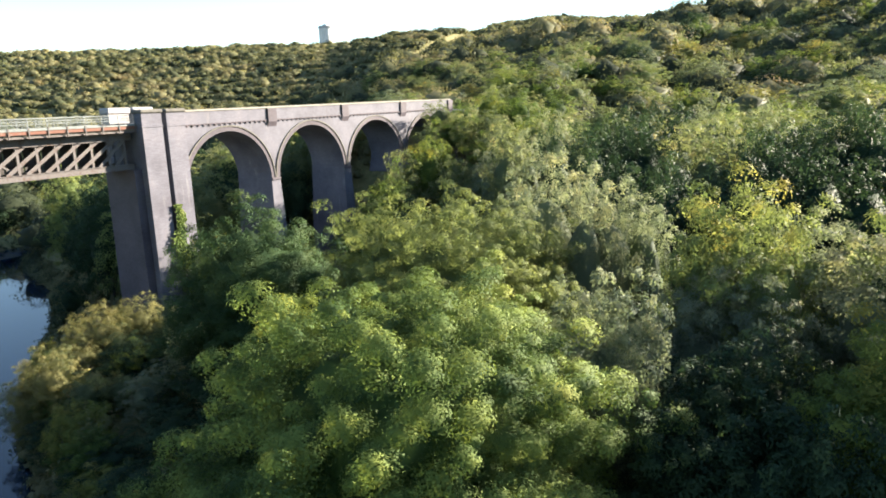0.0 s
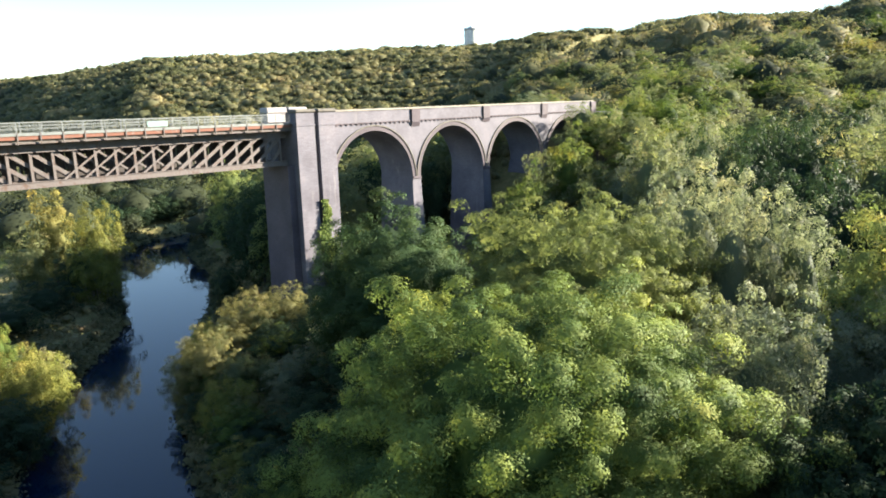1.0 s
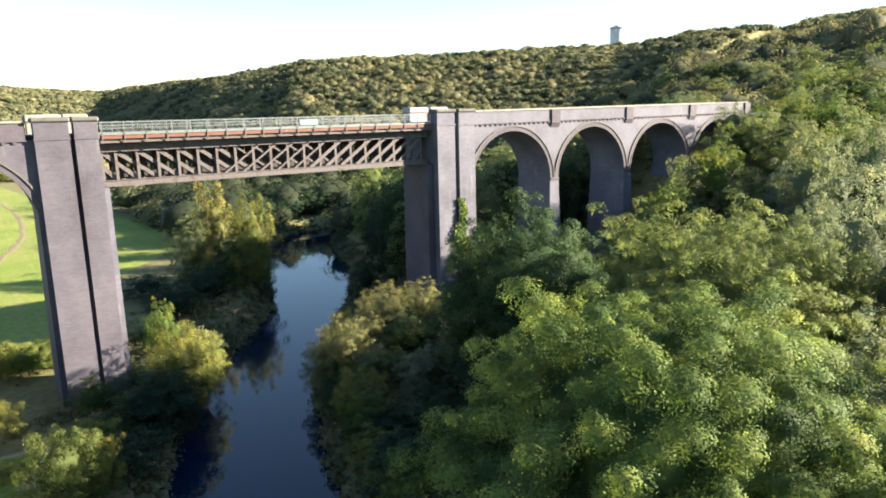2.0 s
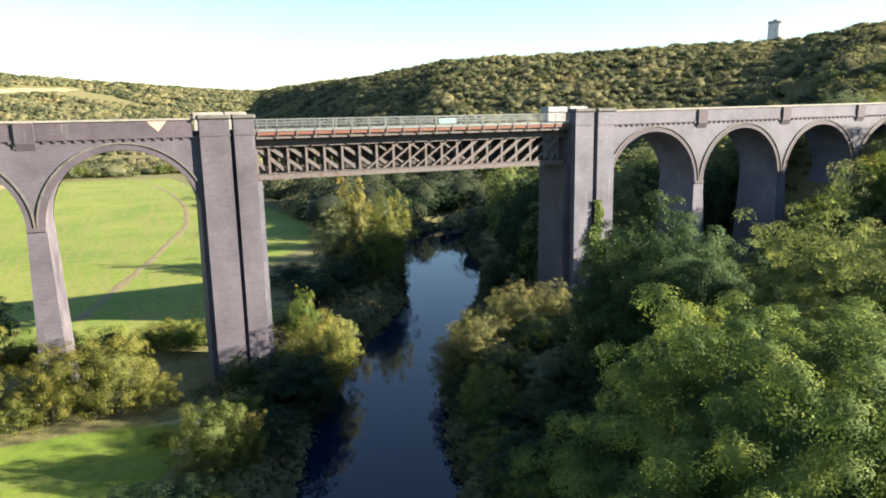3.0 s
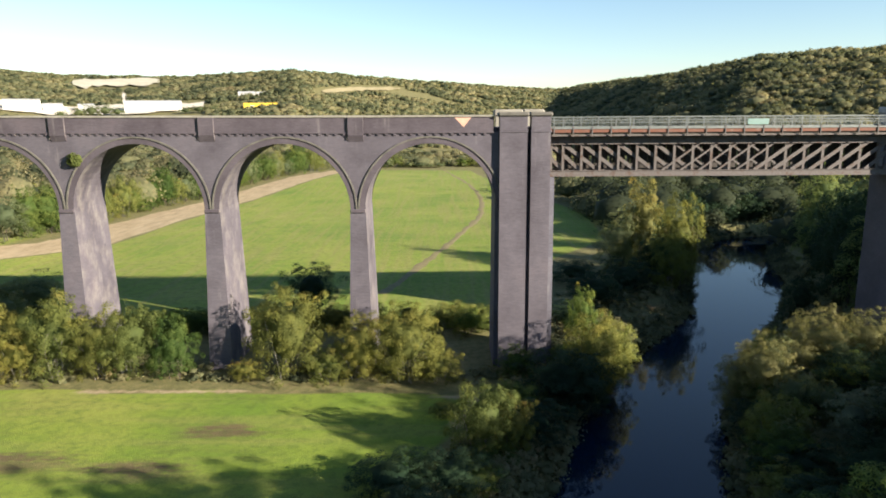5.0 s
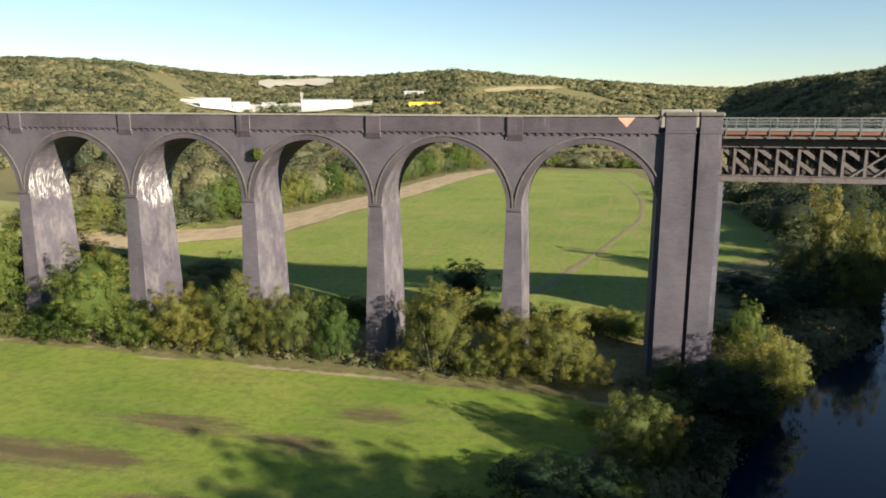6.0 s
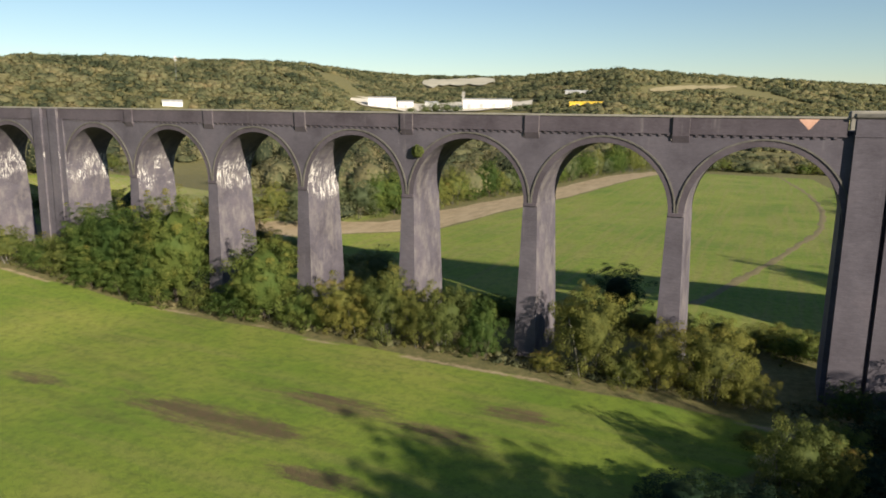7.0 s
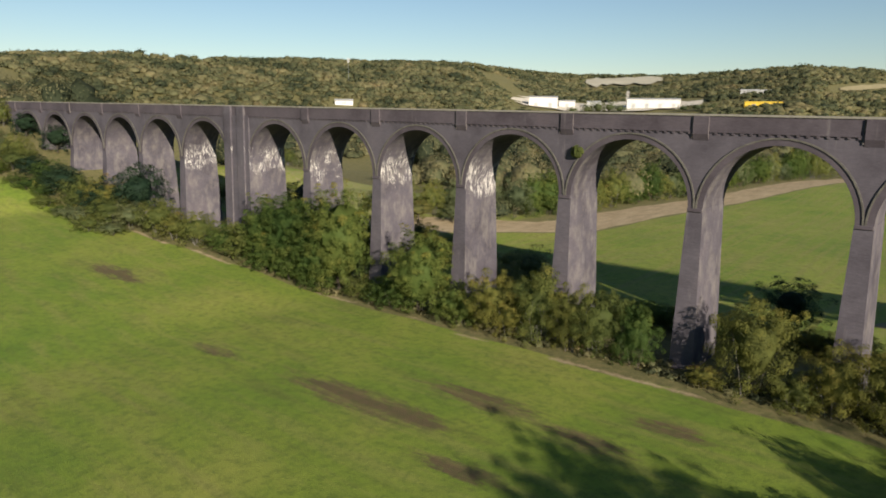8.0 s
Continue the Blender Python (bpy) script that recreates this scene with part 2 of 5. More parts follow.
def tube(bm, pts, radii, sides=7):
    rings = []
    for k, (p, r) in enumerate(zip(pts, radii)):
        p = Vector(p)
        d = (Vector(pts[min(k + 1, len(pts) - 1)]) - Vector(pts[max(k - 1, 0)])).normalized()
        u = d.orthogonal().normalized()
        w = d.cross(u)
        rings.append([bm.verts.new(p + r * (math.cos(6.2832 * s / sides) * u + math.sin(6.2832 * s / sides) * w)) for s in range(sides)])
    for a, b in zip(rings, rings[1:]):
        for s in range(sides):
            bm.faces.new((a[s], a[(s + 1) % sides], b[(s + 1) % sides], b[s]))
    bm.faces.new(rings[-1])


# ---- ground ----
def smooth(lo, hi, v):
    t = np.clip((v - lo) / (hi - lo), 0, 1)
    return t * t * (3 - 2 * t)


RIVER_Y = (-1500, -400, -200, -90, -60, -28, -11, 7, 33, 57, 80, 94, 104, 112, 122, 160, 400, 3000)
RIVER_X = (-400, -120, -45, -9, 1.6, 12.0, 18.0, 27.5, 46.0, 56.5, 63.5, 70, 80, 96, 150, 330, 1400, 3600)


def river_x(y):
    return np.interp(y, RIVER_Y, RIVER_X)


def river_half(y):
    return np.interp(y, (-60, -28, 7, 33, 57, 80, 94, 104, 112, 122, 160), (9.8, 8.6, 8.4, 8.0, 10.2, 9.5, 9.5, 12, 17, 26, 36))


# the valley's sides, by bearing from about the camera and fitted to its view: where they begin to rise, where they
# crest, and how high the crest is seen
SIDE_AZ = (-180, -120, -95, -75, -64, -55, -46, -37, -33, -28, -20, -12, -5, 2, 9, 13, 17, 24, 31, 42, 49, 54, 60, 66, 72, 79, 90, 110, 150, 180)
SIDE_R0 = (200, 250, 300, 330, 360, 400, 380, 360, 350, 350, 350, 400, 520, 600, 700, 500, 380, 300, 280, 250, 230, 210, 190, 170, 150, 140, 130, 150, 200, 200)
SIDE_R1 = (500, 600, 650, 700, 750, 800, 900, 1000, 1500, 1700, 1500, 1200, 1300, 1500, 1800, 1300, 950, 800, 750, 700, 650, 590, 570, 560, 550, 530, 520, 500, 500, 500)
SIDE_EL = (2.5, 2.5, 3.0, 3.3, 4.0, 3.8, 3.85, 3.8, 3.15, 2.8, 2.8, 3.4, 2.8, 2.25, 1.8, 2.4, 2.85, 4.05, 4.35, 4.6, 4.75, 5.4, 5.6, 6.1, 5.6, 6.35, 6.8, 7.0, 4.0, 2.5)


def side(x, y, table):
    return np.interp(np.degrees(np.arctan2(x + 6, y + 86)), SIDE_AZ, table)


def ground_z(x, y):
    x, y = np.asarray(x, float), np.asarray(y, float)
    s = x - river_x(y)
    d = np.abs(s) - river_half(y)
    left = 3.0 + 0 * x
    right = 3.0 + np.clip(0.07 * (s - 14), 0, 6) + np.clip(0.13 * (s - 12), 0, 12) * smooth(14, 40, y) + 9 * smooth(95, 128, s) * smooth(0, -40, y)
    z = np.where(s < 0, left, right)
    z = -1.6 + (z + 1.6) * smooth(-3.5, 6.5, d)
    bank = np.minimum(30.5 * smooth(80, 132, x), 31 - 0.45 * np.clip(np.abs(y - 4) - 6, 0, 200))
    z = np.where(s > 20, np.maximum(z, bank), z)
    west = np.clip(-98 - x, 0, 100) * 0.085 + np.clip(-185 - x, 0, 70) * 0.26
    z = z + west * smooth(140, 60, np.abs(y + 5)) * (s < 0)
    r = np.hypot(x + 6, y + 86)
    r0, r1 = side(x, y, SIDE_R0), side(x, y, SIDE_R1)
    crest = 36 + r1 * np.tan(np.radians(side(x, y, SIDE_EL))) - 4.2
    up = np.clip((r - r0) / (r1 - r0), 0, 1)
    up = 0.35 * up + 0.65 * up * up * (3 - 2 * up)
    z = z + np.maximum(crest - z, 0) * up * smooth(-6, 30, d)
    z = z + 0.9 * np.sin(x * 0.021 + y * 0.013) * np.sin(y * 0.027 - x * 0.008) * smooth(60, 260, r)
    return z


def ground_at(x, y):
    return float(ground_z(x, y))


def steps(lo, hi, fine, far, growth=1.09):
    v = list(np.arange(lo, hi + 1e-6, fine))
    s = fine
    while v[-1] < far:
        s *= growth
        v.append(v[-1] + s)
    s = fine
    while v[0] > -far:
        s *= growth
        v.insert(0, v[0] - s)
    return np.array(v)


def in_near_field(x, y):
    s = x - river_x(y)
    edge = np.interp(x, (-200, -125, -95, -60, -40, -25, -10), (-14, -6.0, -5.0, -6.2, -6.8, -7.2, -8)) + 0.5 * np.sin(x * 0.31)
    lim = smooth(0, 2.5, edge - y) * smooth(0, 6, -(s + river_half(y) + 9 + 0.12 * np.clip(-20 - y, 0, 60)))
    return lim * smooth(-215, -196, x)


def strip_x(y):
    return np.interp(y, (40, 70, 90, 145, 290, 340), (-128, -109, -94, -89, -69, -60))


def in_far_field(x, y):
    east = np.interp(y, (10, 60, 90, 140, 250, 340), (-2, 16, 38, 44, 22, 10))
    return smooth(15, 19, y) * smooth(338, 326, y) * smooth(0, 3, x - strip_x(y)) * smooth(0, 6, east - x)


def in_strip(x, y):
    w = np.interp(y, (40, 90, 290, 340), (26, 18, 17, 10))
    return smooth(-2, 1, strip_x(y) - x) * smooth(0, 3, x - strip_x(y) + w) * smooth(30, 45, y) * smooth(342, 330, y)


gx, gy = steps(-215, 130, 3.0, 3600), steps(-112, 150, 2.0, 3600)
gx = np.concatenate([gx[gx < -8], np.arange(-8, 92, 1.5), gx[gx > 92.5]])
X, Y = np.meshgrid(gx, gy)
Z = ground_z(X, Y)
nx, ny = len(gx), len(gy)
quads = [(j * nx + i, j * nx + i + 1, (j + 1) * nx + i + 1, (j + 1) * nx + i) for j in range(ny - 1) for i in range(nx - 1)]
n = Nodes("ground_cover")
grass, dry = n.attr("grass"), n.attr("dry")
tuft = n.noise(n.place(), 0.9, 6, 0.75)
bands_near = n.noise(n.place(0.05, 0.22, 1), 1.0, 5, 0.65)
bands_far = n.noise(n.place(0.26, 0.035, 1), 1.0, 5, 0.65)
where_y = n.add("SeparateXYZ")
n.link(n.place(), where_y.inputs[0])
bands = n.mix(n.grey(where_y.outputs[1], 2.0, 6.0), bands_near, bands_far)
wide = n.noise(n.place(), 0.045, 5, 0.6)
fine = n.noise(n.place(), 5.0, 3, 0.7)
green = n.ramp(wide, [(0.3, (0.104, 0.176, 0.016)), (0.5, (0.160, 0.216, 0.025)), (0.68, (0.225, 0.246, 0.045))])
speck = n.noise(n.place(), 1.7, 4, 0.75)
scuff = n.maths("MULTIPLY", n.mix(n.grey(where_y.outputs[1], 2.0, 6.0), n.grey(bands, 0.54, 0.66), n.maths("MULTIPLY", n.grey(bands, 0.5, 0.75), 0.35)), n.grey(speck, 0.25, 0.55))
green = n.mix(n.maths("MULTIPLY", scuff, 0.35), green, (0.082, 0.060, 0.028))
worn = n.grey(n.maths("ADD", n.attr("bare"), n.maths("MULTIPLY", n.maths("SUBTRACT", n.noise(n.place(0.22, 0.8, 1), 1.0, 7, 0.78), 0.5), 2.6)), 0.3, 0.75)
green = n.mix(n.maths("MULTIPLY", worn, n.grey(n.attr("bare"), 0.05, 0.55)), green, (0.105, 0.078, 0.038))
mown = n.noise(n.place(0.55, 0.022, 1), 1.0, 3, 0.6)
green = n.mix(n.maths("MULTIPLY", n.maths("MULTIPLY", n.grey(mown, 0.46, 0.62), n.grey(where_y.outputs[1], 2.0, 6.0)), 0.55), green, (0.225, 0.205, 0.062))
long = n.noise(n.place(0.03, 0.4, 1), 1.0, 4, 0.6)
green = n.mix(n.maths("MULTIPLY", n.grey(long, 0.48, 0.66), 0.42), green, (0.225, 0.215, 0.064))
green = n.mix(n.maths("MULTIPLY", n.grey(tuft, 0.45, 0.7), 0.62), green, (0.050, 0.078, 0.014))
rough = n.ramp(tuft, [(0.25, (0.060, 0.066, 0.026)), (0.5, (0.130, 0.122, 0.046)), (0.75, (0.215, 0.172, 0.086))])
tan = n.ramp(n.noise(n.place(0.4, 0.12, 1), 1.0, 5, 0.7), [(0.3, (0.235, 0.180, 0.105)), (0.7, (0.39, 0.31, 0.20))])
wob = n.maths("MULTIPLY", n.maths("SUBTRACT", tuft, 0.5), 0.7)
col = n.mix(n.grey(n.maths("ADD", grass, wob), 0.4, 0.6), rough, green)
col = n.mix(n.grey(n.maths("ADD", dry, wob), 0.4, 0.6), col, tan)
col = n.mix(n.maths("MULTIPLY", n.grey(fine, 0.5, 0.8), 0.35), col, (0.032, 0.038, 0.013))
n.bump(n.mix(0.5, tuft, fine), 0.6, 0.25)
GROUND = n.done(col, 0.95)
ground = new("ground", mesh_from("ground", np.stack([X.ravel(), Y.ravel(), Z.ravel()], 1), quads, GROUND))
tagged(ground, "valley floor of mown green fields and rough wooded slopes", "ground", kind="structure")
ground.data.polygons.foreach_set("use_smooth", [True] * len(quads))
meadow = 0.75 * smooth(-215, -200, X) * smooth(-108, -122, X) * smooth(14, 22, Y) * smooth(125, 100, Y)
near, farf, strip = in_near_field(X, Y), in_far_field(X, Y), in_strip(X, Y)
margin = np.clip(4 * near * (1 - near), 0, 1) * (Y > -20)
bare = np.zeros_like(X)
for cx, cy, lx, ly in ((-61, -34.6, 14, 3.0), (-54, -34.2, 8, 2.6), (-50, -25.6, 10, 2.4), (-88, -35.7, 5, 1.8), (-132, -28, 10, 3), (-36, -27, 7, 2), (-30, -19, 6, 2), (-42, -40, 6, 2)):
    bare = np.maximum(bare, np.exp(-((X - cx) / lx) ** 2 - ((Y - cy) / ly) ** 2))
for key, val in (("grass", np.maximum(np.maximum(near, farf), meadow)), ("dry", np.maximum(np.maximum(strip, 0.66 * margin), 0.6 * meadow)), ("bare", bare)):
    ground.data.attributes.new(key, "FLOAT", "POINT").data.foreach_set("value", val.ravel().astype(np.float32))

n = Nodes("river_water")
n.bsdf.inputs["IOR"].default_value = 1.33
n.bsdf.inputs["Specular IOR Level"].default_value = 0.5
rip = n.noise(n.place(1, 0.7, 1), 2.2, 5, 0.65)
n.bump(rip, 0.05, 0.02)
WATER = n.done((0.001, 0.009, 0.026), 0.04)
wy = np.concatenate([np.arange(-400, 90, 6.0), np.arange(90, 170, 2.0), np.arange(170, 400, 40)])
wv = [(float(river_x(y)) + s * (float(river_half(y)) + 5), float(y), 0.0) for y in wy for s in (-1, 1)]
water = new("water", mesh_from("river", wv, [(2 * k, 2 * k + 1, 2 * k + 3, 2 * k + 2) for k in range(len(wy) - 1)], WATER))
tagged(water, "still dark blue river water between wooded banks", "river", kind="structure")


# ---- viaduct ----
PITCH, DEPTH, SPRING, RADIUS = 18.53, 8.2, 24.0, 8.32
STRING, PARAPET = 33.72, 35.55       # foot of the parapet and underside of its coping


def rise(x):
    """The deck climbs a little towards both its ends, bent to fit the camera's view."""
    return 0.006 * max(0.0, -15 - x) + 0.008 * max(0.0, x - 62)


def pier(parent, xc, base, half_top, half_base, material):
    """A tapered pier: front and back faces battered, with a projecting impost."""
    top = SPRING + rise(xc)
    rec = part("pier", frustum((xc - half_base, xc + half_base, -0.75, DEPTH + 0.75, base), (xc - half_top, xc + half_top, 0.0, DEPTH, top)), material, parent)
    for y0, y1 in ((-0.2, 0.12), (DEPTH - 0.12, DEPTH + 0.2)):
        part("impost", box(xc - half_top + 0.02, xc + half_top - 0.02, y0, y1, top - 0.35, top + 0.1, 0.04), BRICK_DARK, rec)
    return rec


def spandrel(parent, xa, xb, xc, material, segs=28):
    """The wall over one arch, from pier middle to pier middle, solid to the string course, with its barrel."""
    spring = SPRING + rise(xc)
    bm = bmesh.new()
    arc = [(xc - RADIUS * math.cos(math.pi * k / segs), spring + RADIUS * math.sin(math.pi * k / segs)) for k in range(segs + 1)]
    for y, flip in ((0.0, False), (DEPTH, True)):
        lo = [bm.verts.new((x, y, z)) for x, z in arc]
        hi = [bm.verts.new((xa + (xb - xa) * k / segs, y, STRING + rise(xa + (xb - xa) * k / segs))) for k in range(segs + 1)]
        foot_a, foot_b = bm.verts.new((xa, y, spring)), bm.verts.new((xb, y, spring))
        faces = [(lo[k], lo[k + 1], hi[k + 1], hi[k]) for k in range(segs)]
        faces += [(foot_a, lo[0], hi[0]), (lo[-1], foot_b, hi[-1])]
        for f in faces:
            bm.faces.new(f[::-1] if flip else f)
    front = [bm.verts.new((x, 0.0, z)) for x, z in arc]
    back = [bm.verts.new((x, DEPTH, z)) for x, z in arc]
    for k in range(segs):
        bm.faces.new((front[k], back[k], back[k + 1], front[k + 1]))
    bmesh.ops.remove_doubles(bm, verts=bm.verts[:], dist=0.001)
    wall = part("spandrel_wall", bm, material, parent)
    for r0, r1, proud, mat, name in ((RADIUS + 0.02, RADIUS + 0.72, 0.05, BRICK_DARK, "arch_ring"), (RADIUS + 0.72, RADIUS + 0.92, 0.17, COPING_DARK, "hood_mould")):
        bm = bmesh.new()
        rings = []
        for k in range(segs + 1):
            a = math.pi * k / segs
            c, s = math.cos(a), math.sin(a)
            rings.append([bm.verts.new((xc - r * c, y, spring + r * s)) for r, y in ((r0, 0.1), (r0, -proud), (r1, -proud), (r1, 0.1))])
        for a, b in zip(rings, rings[1:]):
            for q in range(3):
                bm.faces.new((a[q], a[q + 1], b[q + 1], b[q]))
        part(name, bm, mat, wall)
    return wall


def parapet_run(parent, xa, xb, pale=False):
    """A stretch of parapet with its string course, a row of small dentils below and a coping above, on both sides."""
    za, zb = rise(xa), rise(xb)
    for y0, y1 in ((-0.10, 0.42), (DEPTH - 0.42, DEPTH + 0.10)):
        def slab(lo, hi, out, mat, name):
            bm = bmesh.new()
            v = [bm.verts.new(p) for p in ((xa, y0 - out, lo + za), (xb, y0 - out, lo + zb), (xb, y1 + out, lo + zb), (xa, y1 + out, lo + za),
                                           (xa, y0 - out, hi + za), (xb, y0 - out, hi + zb), (xb, y1 + out, hi + zb), (xa, y1 + out, hi + za))]
            for f in ((3, 2, 1, 0), (4, 5, 6, 7), (0, 1, 5, 4), (1, 2, 6, 5), (2, 3, 7, 6), (3, 0, 4, 7)):
                bm.faces.new([v[i] for i in f])
            return part(name, bm, mat, parent)
        wall = slab(STRING, PARAPET, 0.0, BRICK_PALE if pale else BRICK_DARK, "parapet")
        slab(PARAPET, PARAPET + 0.22, 0.14, STONE, "coping")
        slab(STRING - 0.14, STRING, 0.10, BRICK_DARK, "string_course")
        if y0 < 1:
            bm = bmesh.new()
            x = xa + 0.6
            while x < xb - 0.6:
                zz = rise(x)
                add_box(bm, x, x + 0.34, -0.16, 0.0, STRING - 0.38 + zz, STRING - 0.142 + zz)
                x += 1.02
            tagged(part("dentil_course", bm, BRICK_DARK, wall), kind="stuff")


def pilaster(parent, xc, half=0.95):
    """The brick pilaster on the parapet over a pier, on a sloping corbel, with an iron downpipe beside it."""
    z = rise(xc)
    bm = bmesh.new()
    prof = ((STRING - 1.15, 0.02), (STRING - 0.35, 0.36), (PARAPET - 0.02, 0.36))
    rings = [[bm.verts.new((xc + sx * half, y, zz + z)) for sx, y in ((-1, 0.1), (-1, -out), (1, -out), (1, 0.1))] for zz, out in prof]
    for a, b in zip(rings, rings[1:]):
        for q in range(3):
            bm.faces.new((a[q], a[q + 1], b[q + 1], b[q]))
    bm.faces.new(rings[-1])
    p = part("pilaster", bm, BRICK_DARK, parent)
    bm = bmesh.new()
    tube(bm, [(xc - half - 0.14, -0.12, STRING - 0.9 + z), (xc - half - 0.14, -0.12, PARAPET - 0.1 + z)], (0.07, 0.07), 6)
    part("downpipe", bm, IRON, p)


def deck(parent, xa, xb):
    bm = bmesh.new()
    n_ = max(1, int((xb - xa) / 8))
    for k in range(n_):
        a, b = xa + (xb - xa) * k / n_, xa + (xb - xa) * (k + 1) / n_
        q = [bm.verts.new((x, y, STRING + 0.6 + rise(x))) for x, y in ((a, 0.42), (b, 0.42), (b, DEPTH - 0.42), (a, DEPTH - 0.42))]
        bm.faces.new(q)
    part("deck", bm, DECK, parent)


west = thing("viaduct", "long dark purple brick viaduct with tall tapered piers and round arches", "viaduct", "viaduct wings")
west_piers = [1.35 - PITCH * k for k in range(1, 7)]
KING = (-135.6, -127.45)
edges = [1.35] + west_piers
for k, xc in enumerate(west_piers, 1):
    top = 0.98
    base = min(ground_at(xc, 0), ground_at(xc, DEPTH)) - 1.0
    pier(west, xc, base, top, top + (SPRING - base) * 0.028, BRICK)
for k in range(6):
    spandrel(west, edges[k + 1], edges[k], (edges[k] + edges[k + 1]) / 2, BRICK)
# the arch that meets the wide king pier
spandrel(west, KING[1], west_piers[-1], west_piers[-1] - PITCH / 2, BRICK)
base = ground_at(-131, 0) - 1
king = part("king_pier", frustum((KING[0] - 0.5, KING[1] + 0.5, -0.9, DEPTH + 0.9, base), (KING[0], KING[1], -0.25, DEPTH + 0.25, STRING + rise(-131))), BRICK, west)
for x in (KING[0] + 1.35, KING[1] - 2.3):
    part("king_pilaster", frustum((x - 1.2, x + 1.2, -1.2, 0.1, base), (x - 1.15, x + 1.15, -0.6, 0.1, PARAPET + rise(x))), BRICK, king)
x = KING[0]
far_edges = [KING[0]]
for k in range(7):
    c = x - RADIUS - (0.0 if k == 0 else 0.98)
    nxt = c - RADIUS - 0.98
    spandrel(west, nxt, x, c, BRICK)
    base = min(ground_at(nxt, 0), ground_at(nxt, DEPTH)) - 1.0
    pier(west, nxt, min(base, SPRING - 1), 0.98, 0.98 + max(0.0, SPRING - base) * 0.028, BRICK)
    x = nxt
    far_edges.append(x)
WEST_END = x
part("abutment", box(WEST_END - 30, WEST_END, -0.2, DEPTH + 0.2, 10, STRING + rise(WEST_END)), BRICK, west)
cuts = [0.0] + [c for c in west_piers] + [-131.3] + far_edges[1:] + [WEST_END - 30]
for a, b in zip(cuts, cuts[1:]):
    parapet_run(west, b, a)
    deck(west, b, a)
for xc in west_piers + far_edges[1:]:
    pilaster(west, xc)
# a triangle of newer pink brick in the parapet
bm = bmesh.new()
tri = [bm.verts.new((x, y, z)) for y in (-0.104, -0.02) for x, z in ((-4.9, 35.5), (-2.8, 35.5), (-3.75, 34.3))]
bm.faces.new(tri[:3])
for a, b in ((0, 1), (1, 2), (2, 0)):
    bm.faces.new((tri[a], tri[a + 3], tri[b + 3], tri[b]))
part("brick_patch", bm, plain_material("pink_brick", (0.46, 0.26, 0.19), (0.58, 0.36, 0.27), 2.0), west, "patch of newer pink brickwork")

east = thing("viaduct", "grey brick viaduct arches running into the wooded hillside", "viaduct", "viaduct wings")
EAST0 = 60.1
east_piers = [77.4 + PITCH * k for k in range(4)]
e_edges = [east_piers[0] - PITCH] + east_piers
for k, xc in enumerate(east_piers):
    base = ground_at(xc, 0) - 1.0
    pier(east, xc, min(base, SPRING - 1), 0.98, 0.98 + (SPRING - base) * 0.028, BRICK_PALE)
for k in range(4):
    a = max(e_edges[k], EAST0 - 1.2)
    spandrel(east, a, e_edges[k + 1], (e_edges[k] + e_edges[k + 1]) / 2, BRICK_PALE)
    parapet_run(east, EAST0 - 0.2 if k == 0 else e_edges[k], e_edges[k + 1], True)
    deck(east, EAST0 - 0.2 if k == 0 else e_edges[k], e_edges[k + 1])
    pilaster(east, e_edges[k + 1])
part("abutment", box(east_piers[-1], east_piers[-1] + 40, -0.2, DEPTH + 0.2, 8, STRING), BRICK_PALE, east)


def tower(x0, x1, shafts, ledge, label, base, material, inner, pale):
    """A river tower: a battered core with two tall pilasters a side, capped by round-edged stones; a ledge carries the girder."""
    t = thing("bridge_tower", label, "tower", "bridge towers")
    part("core", frustum((x0 + 0.1, x1 - 0.1, 0.15, DEPTH - 0.15, base), (x0 + 0.3, x1 - 0.3, 0.9, DEPTH - 0.9, STRING + 0.5)), material, t)
    for y0, y1, sgn in ((-0.55, 1.2, -1), (DEPTH - 1.2, DEPTH + 0.55, 1)):
        for a, b in shafts:
            f0, f1 = (y0 - 0.15, y1) if sgn < 0 else (y0, y1 + 0.15)
            shaft = part("pilaster", frustum((a, b, f0, f1, base), (a, b, y0, y1, STRING - 0.1)), material, t)
            part("band", box(a - 0.08, b + 0.08, y0 - 0.08, y1 + 0.08, STRING - 0.1, STRING + 0.12, 0.03), material, shaft)
            part("head", box(a, b, y0, y1, STRING + 0.12, 35.55, 0.02), material if sgn < 0 else inner, shaft)
            part("cap", box(a - 0.22, b + 0.22, y0 - 0.22, y1 + 0.22, 35.55, 36.1 if sgn < 0 else 36.45, 0.16), COPING_DARK if sgn < 0 else inner, shaft)
    la, lb = ledge
    part("girder_ledge", frustum((la - 0.05, lb + 0.05, 0.5, DEPTH - 0.5, base), (la, lb, 0.7, DEPTH - 0.7, 27.9)), pale, t)
    return t


tower(0.0, 7.25, ((0.7, 4.12), (4.6, 7.0)), (6.9, 7.75), "tall purple brick river tower with twin pilasters and stone caps", 1.0, BRICK, STONE, BRICK_PALE)
# the eastern ledge's darker brick stands in for shade on its west face
tower(52.9, 60.0, ((53.0, 56.2), (56.95, 60.0)), (51.8, 53.2), "tall grey brick river tower with twin pilasters, ivy at its foot", 1.0, BRICK_PALE, CONCRETE, BRICK_DARK)

# ---- girder span ----
GX0, GX1, GY0, GY1 = 7.3, 52.85, 2.3, 6.4
G_TOP, G_LOW, PANELS = 32.05, 28.6, 19
span = thing("girder_bridge", "rusty brown iron lattice girder span over the river", "bridge")


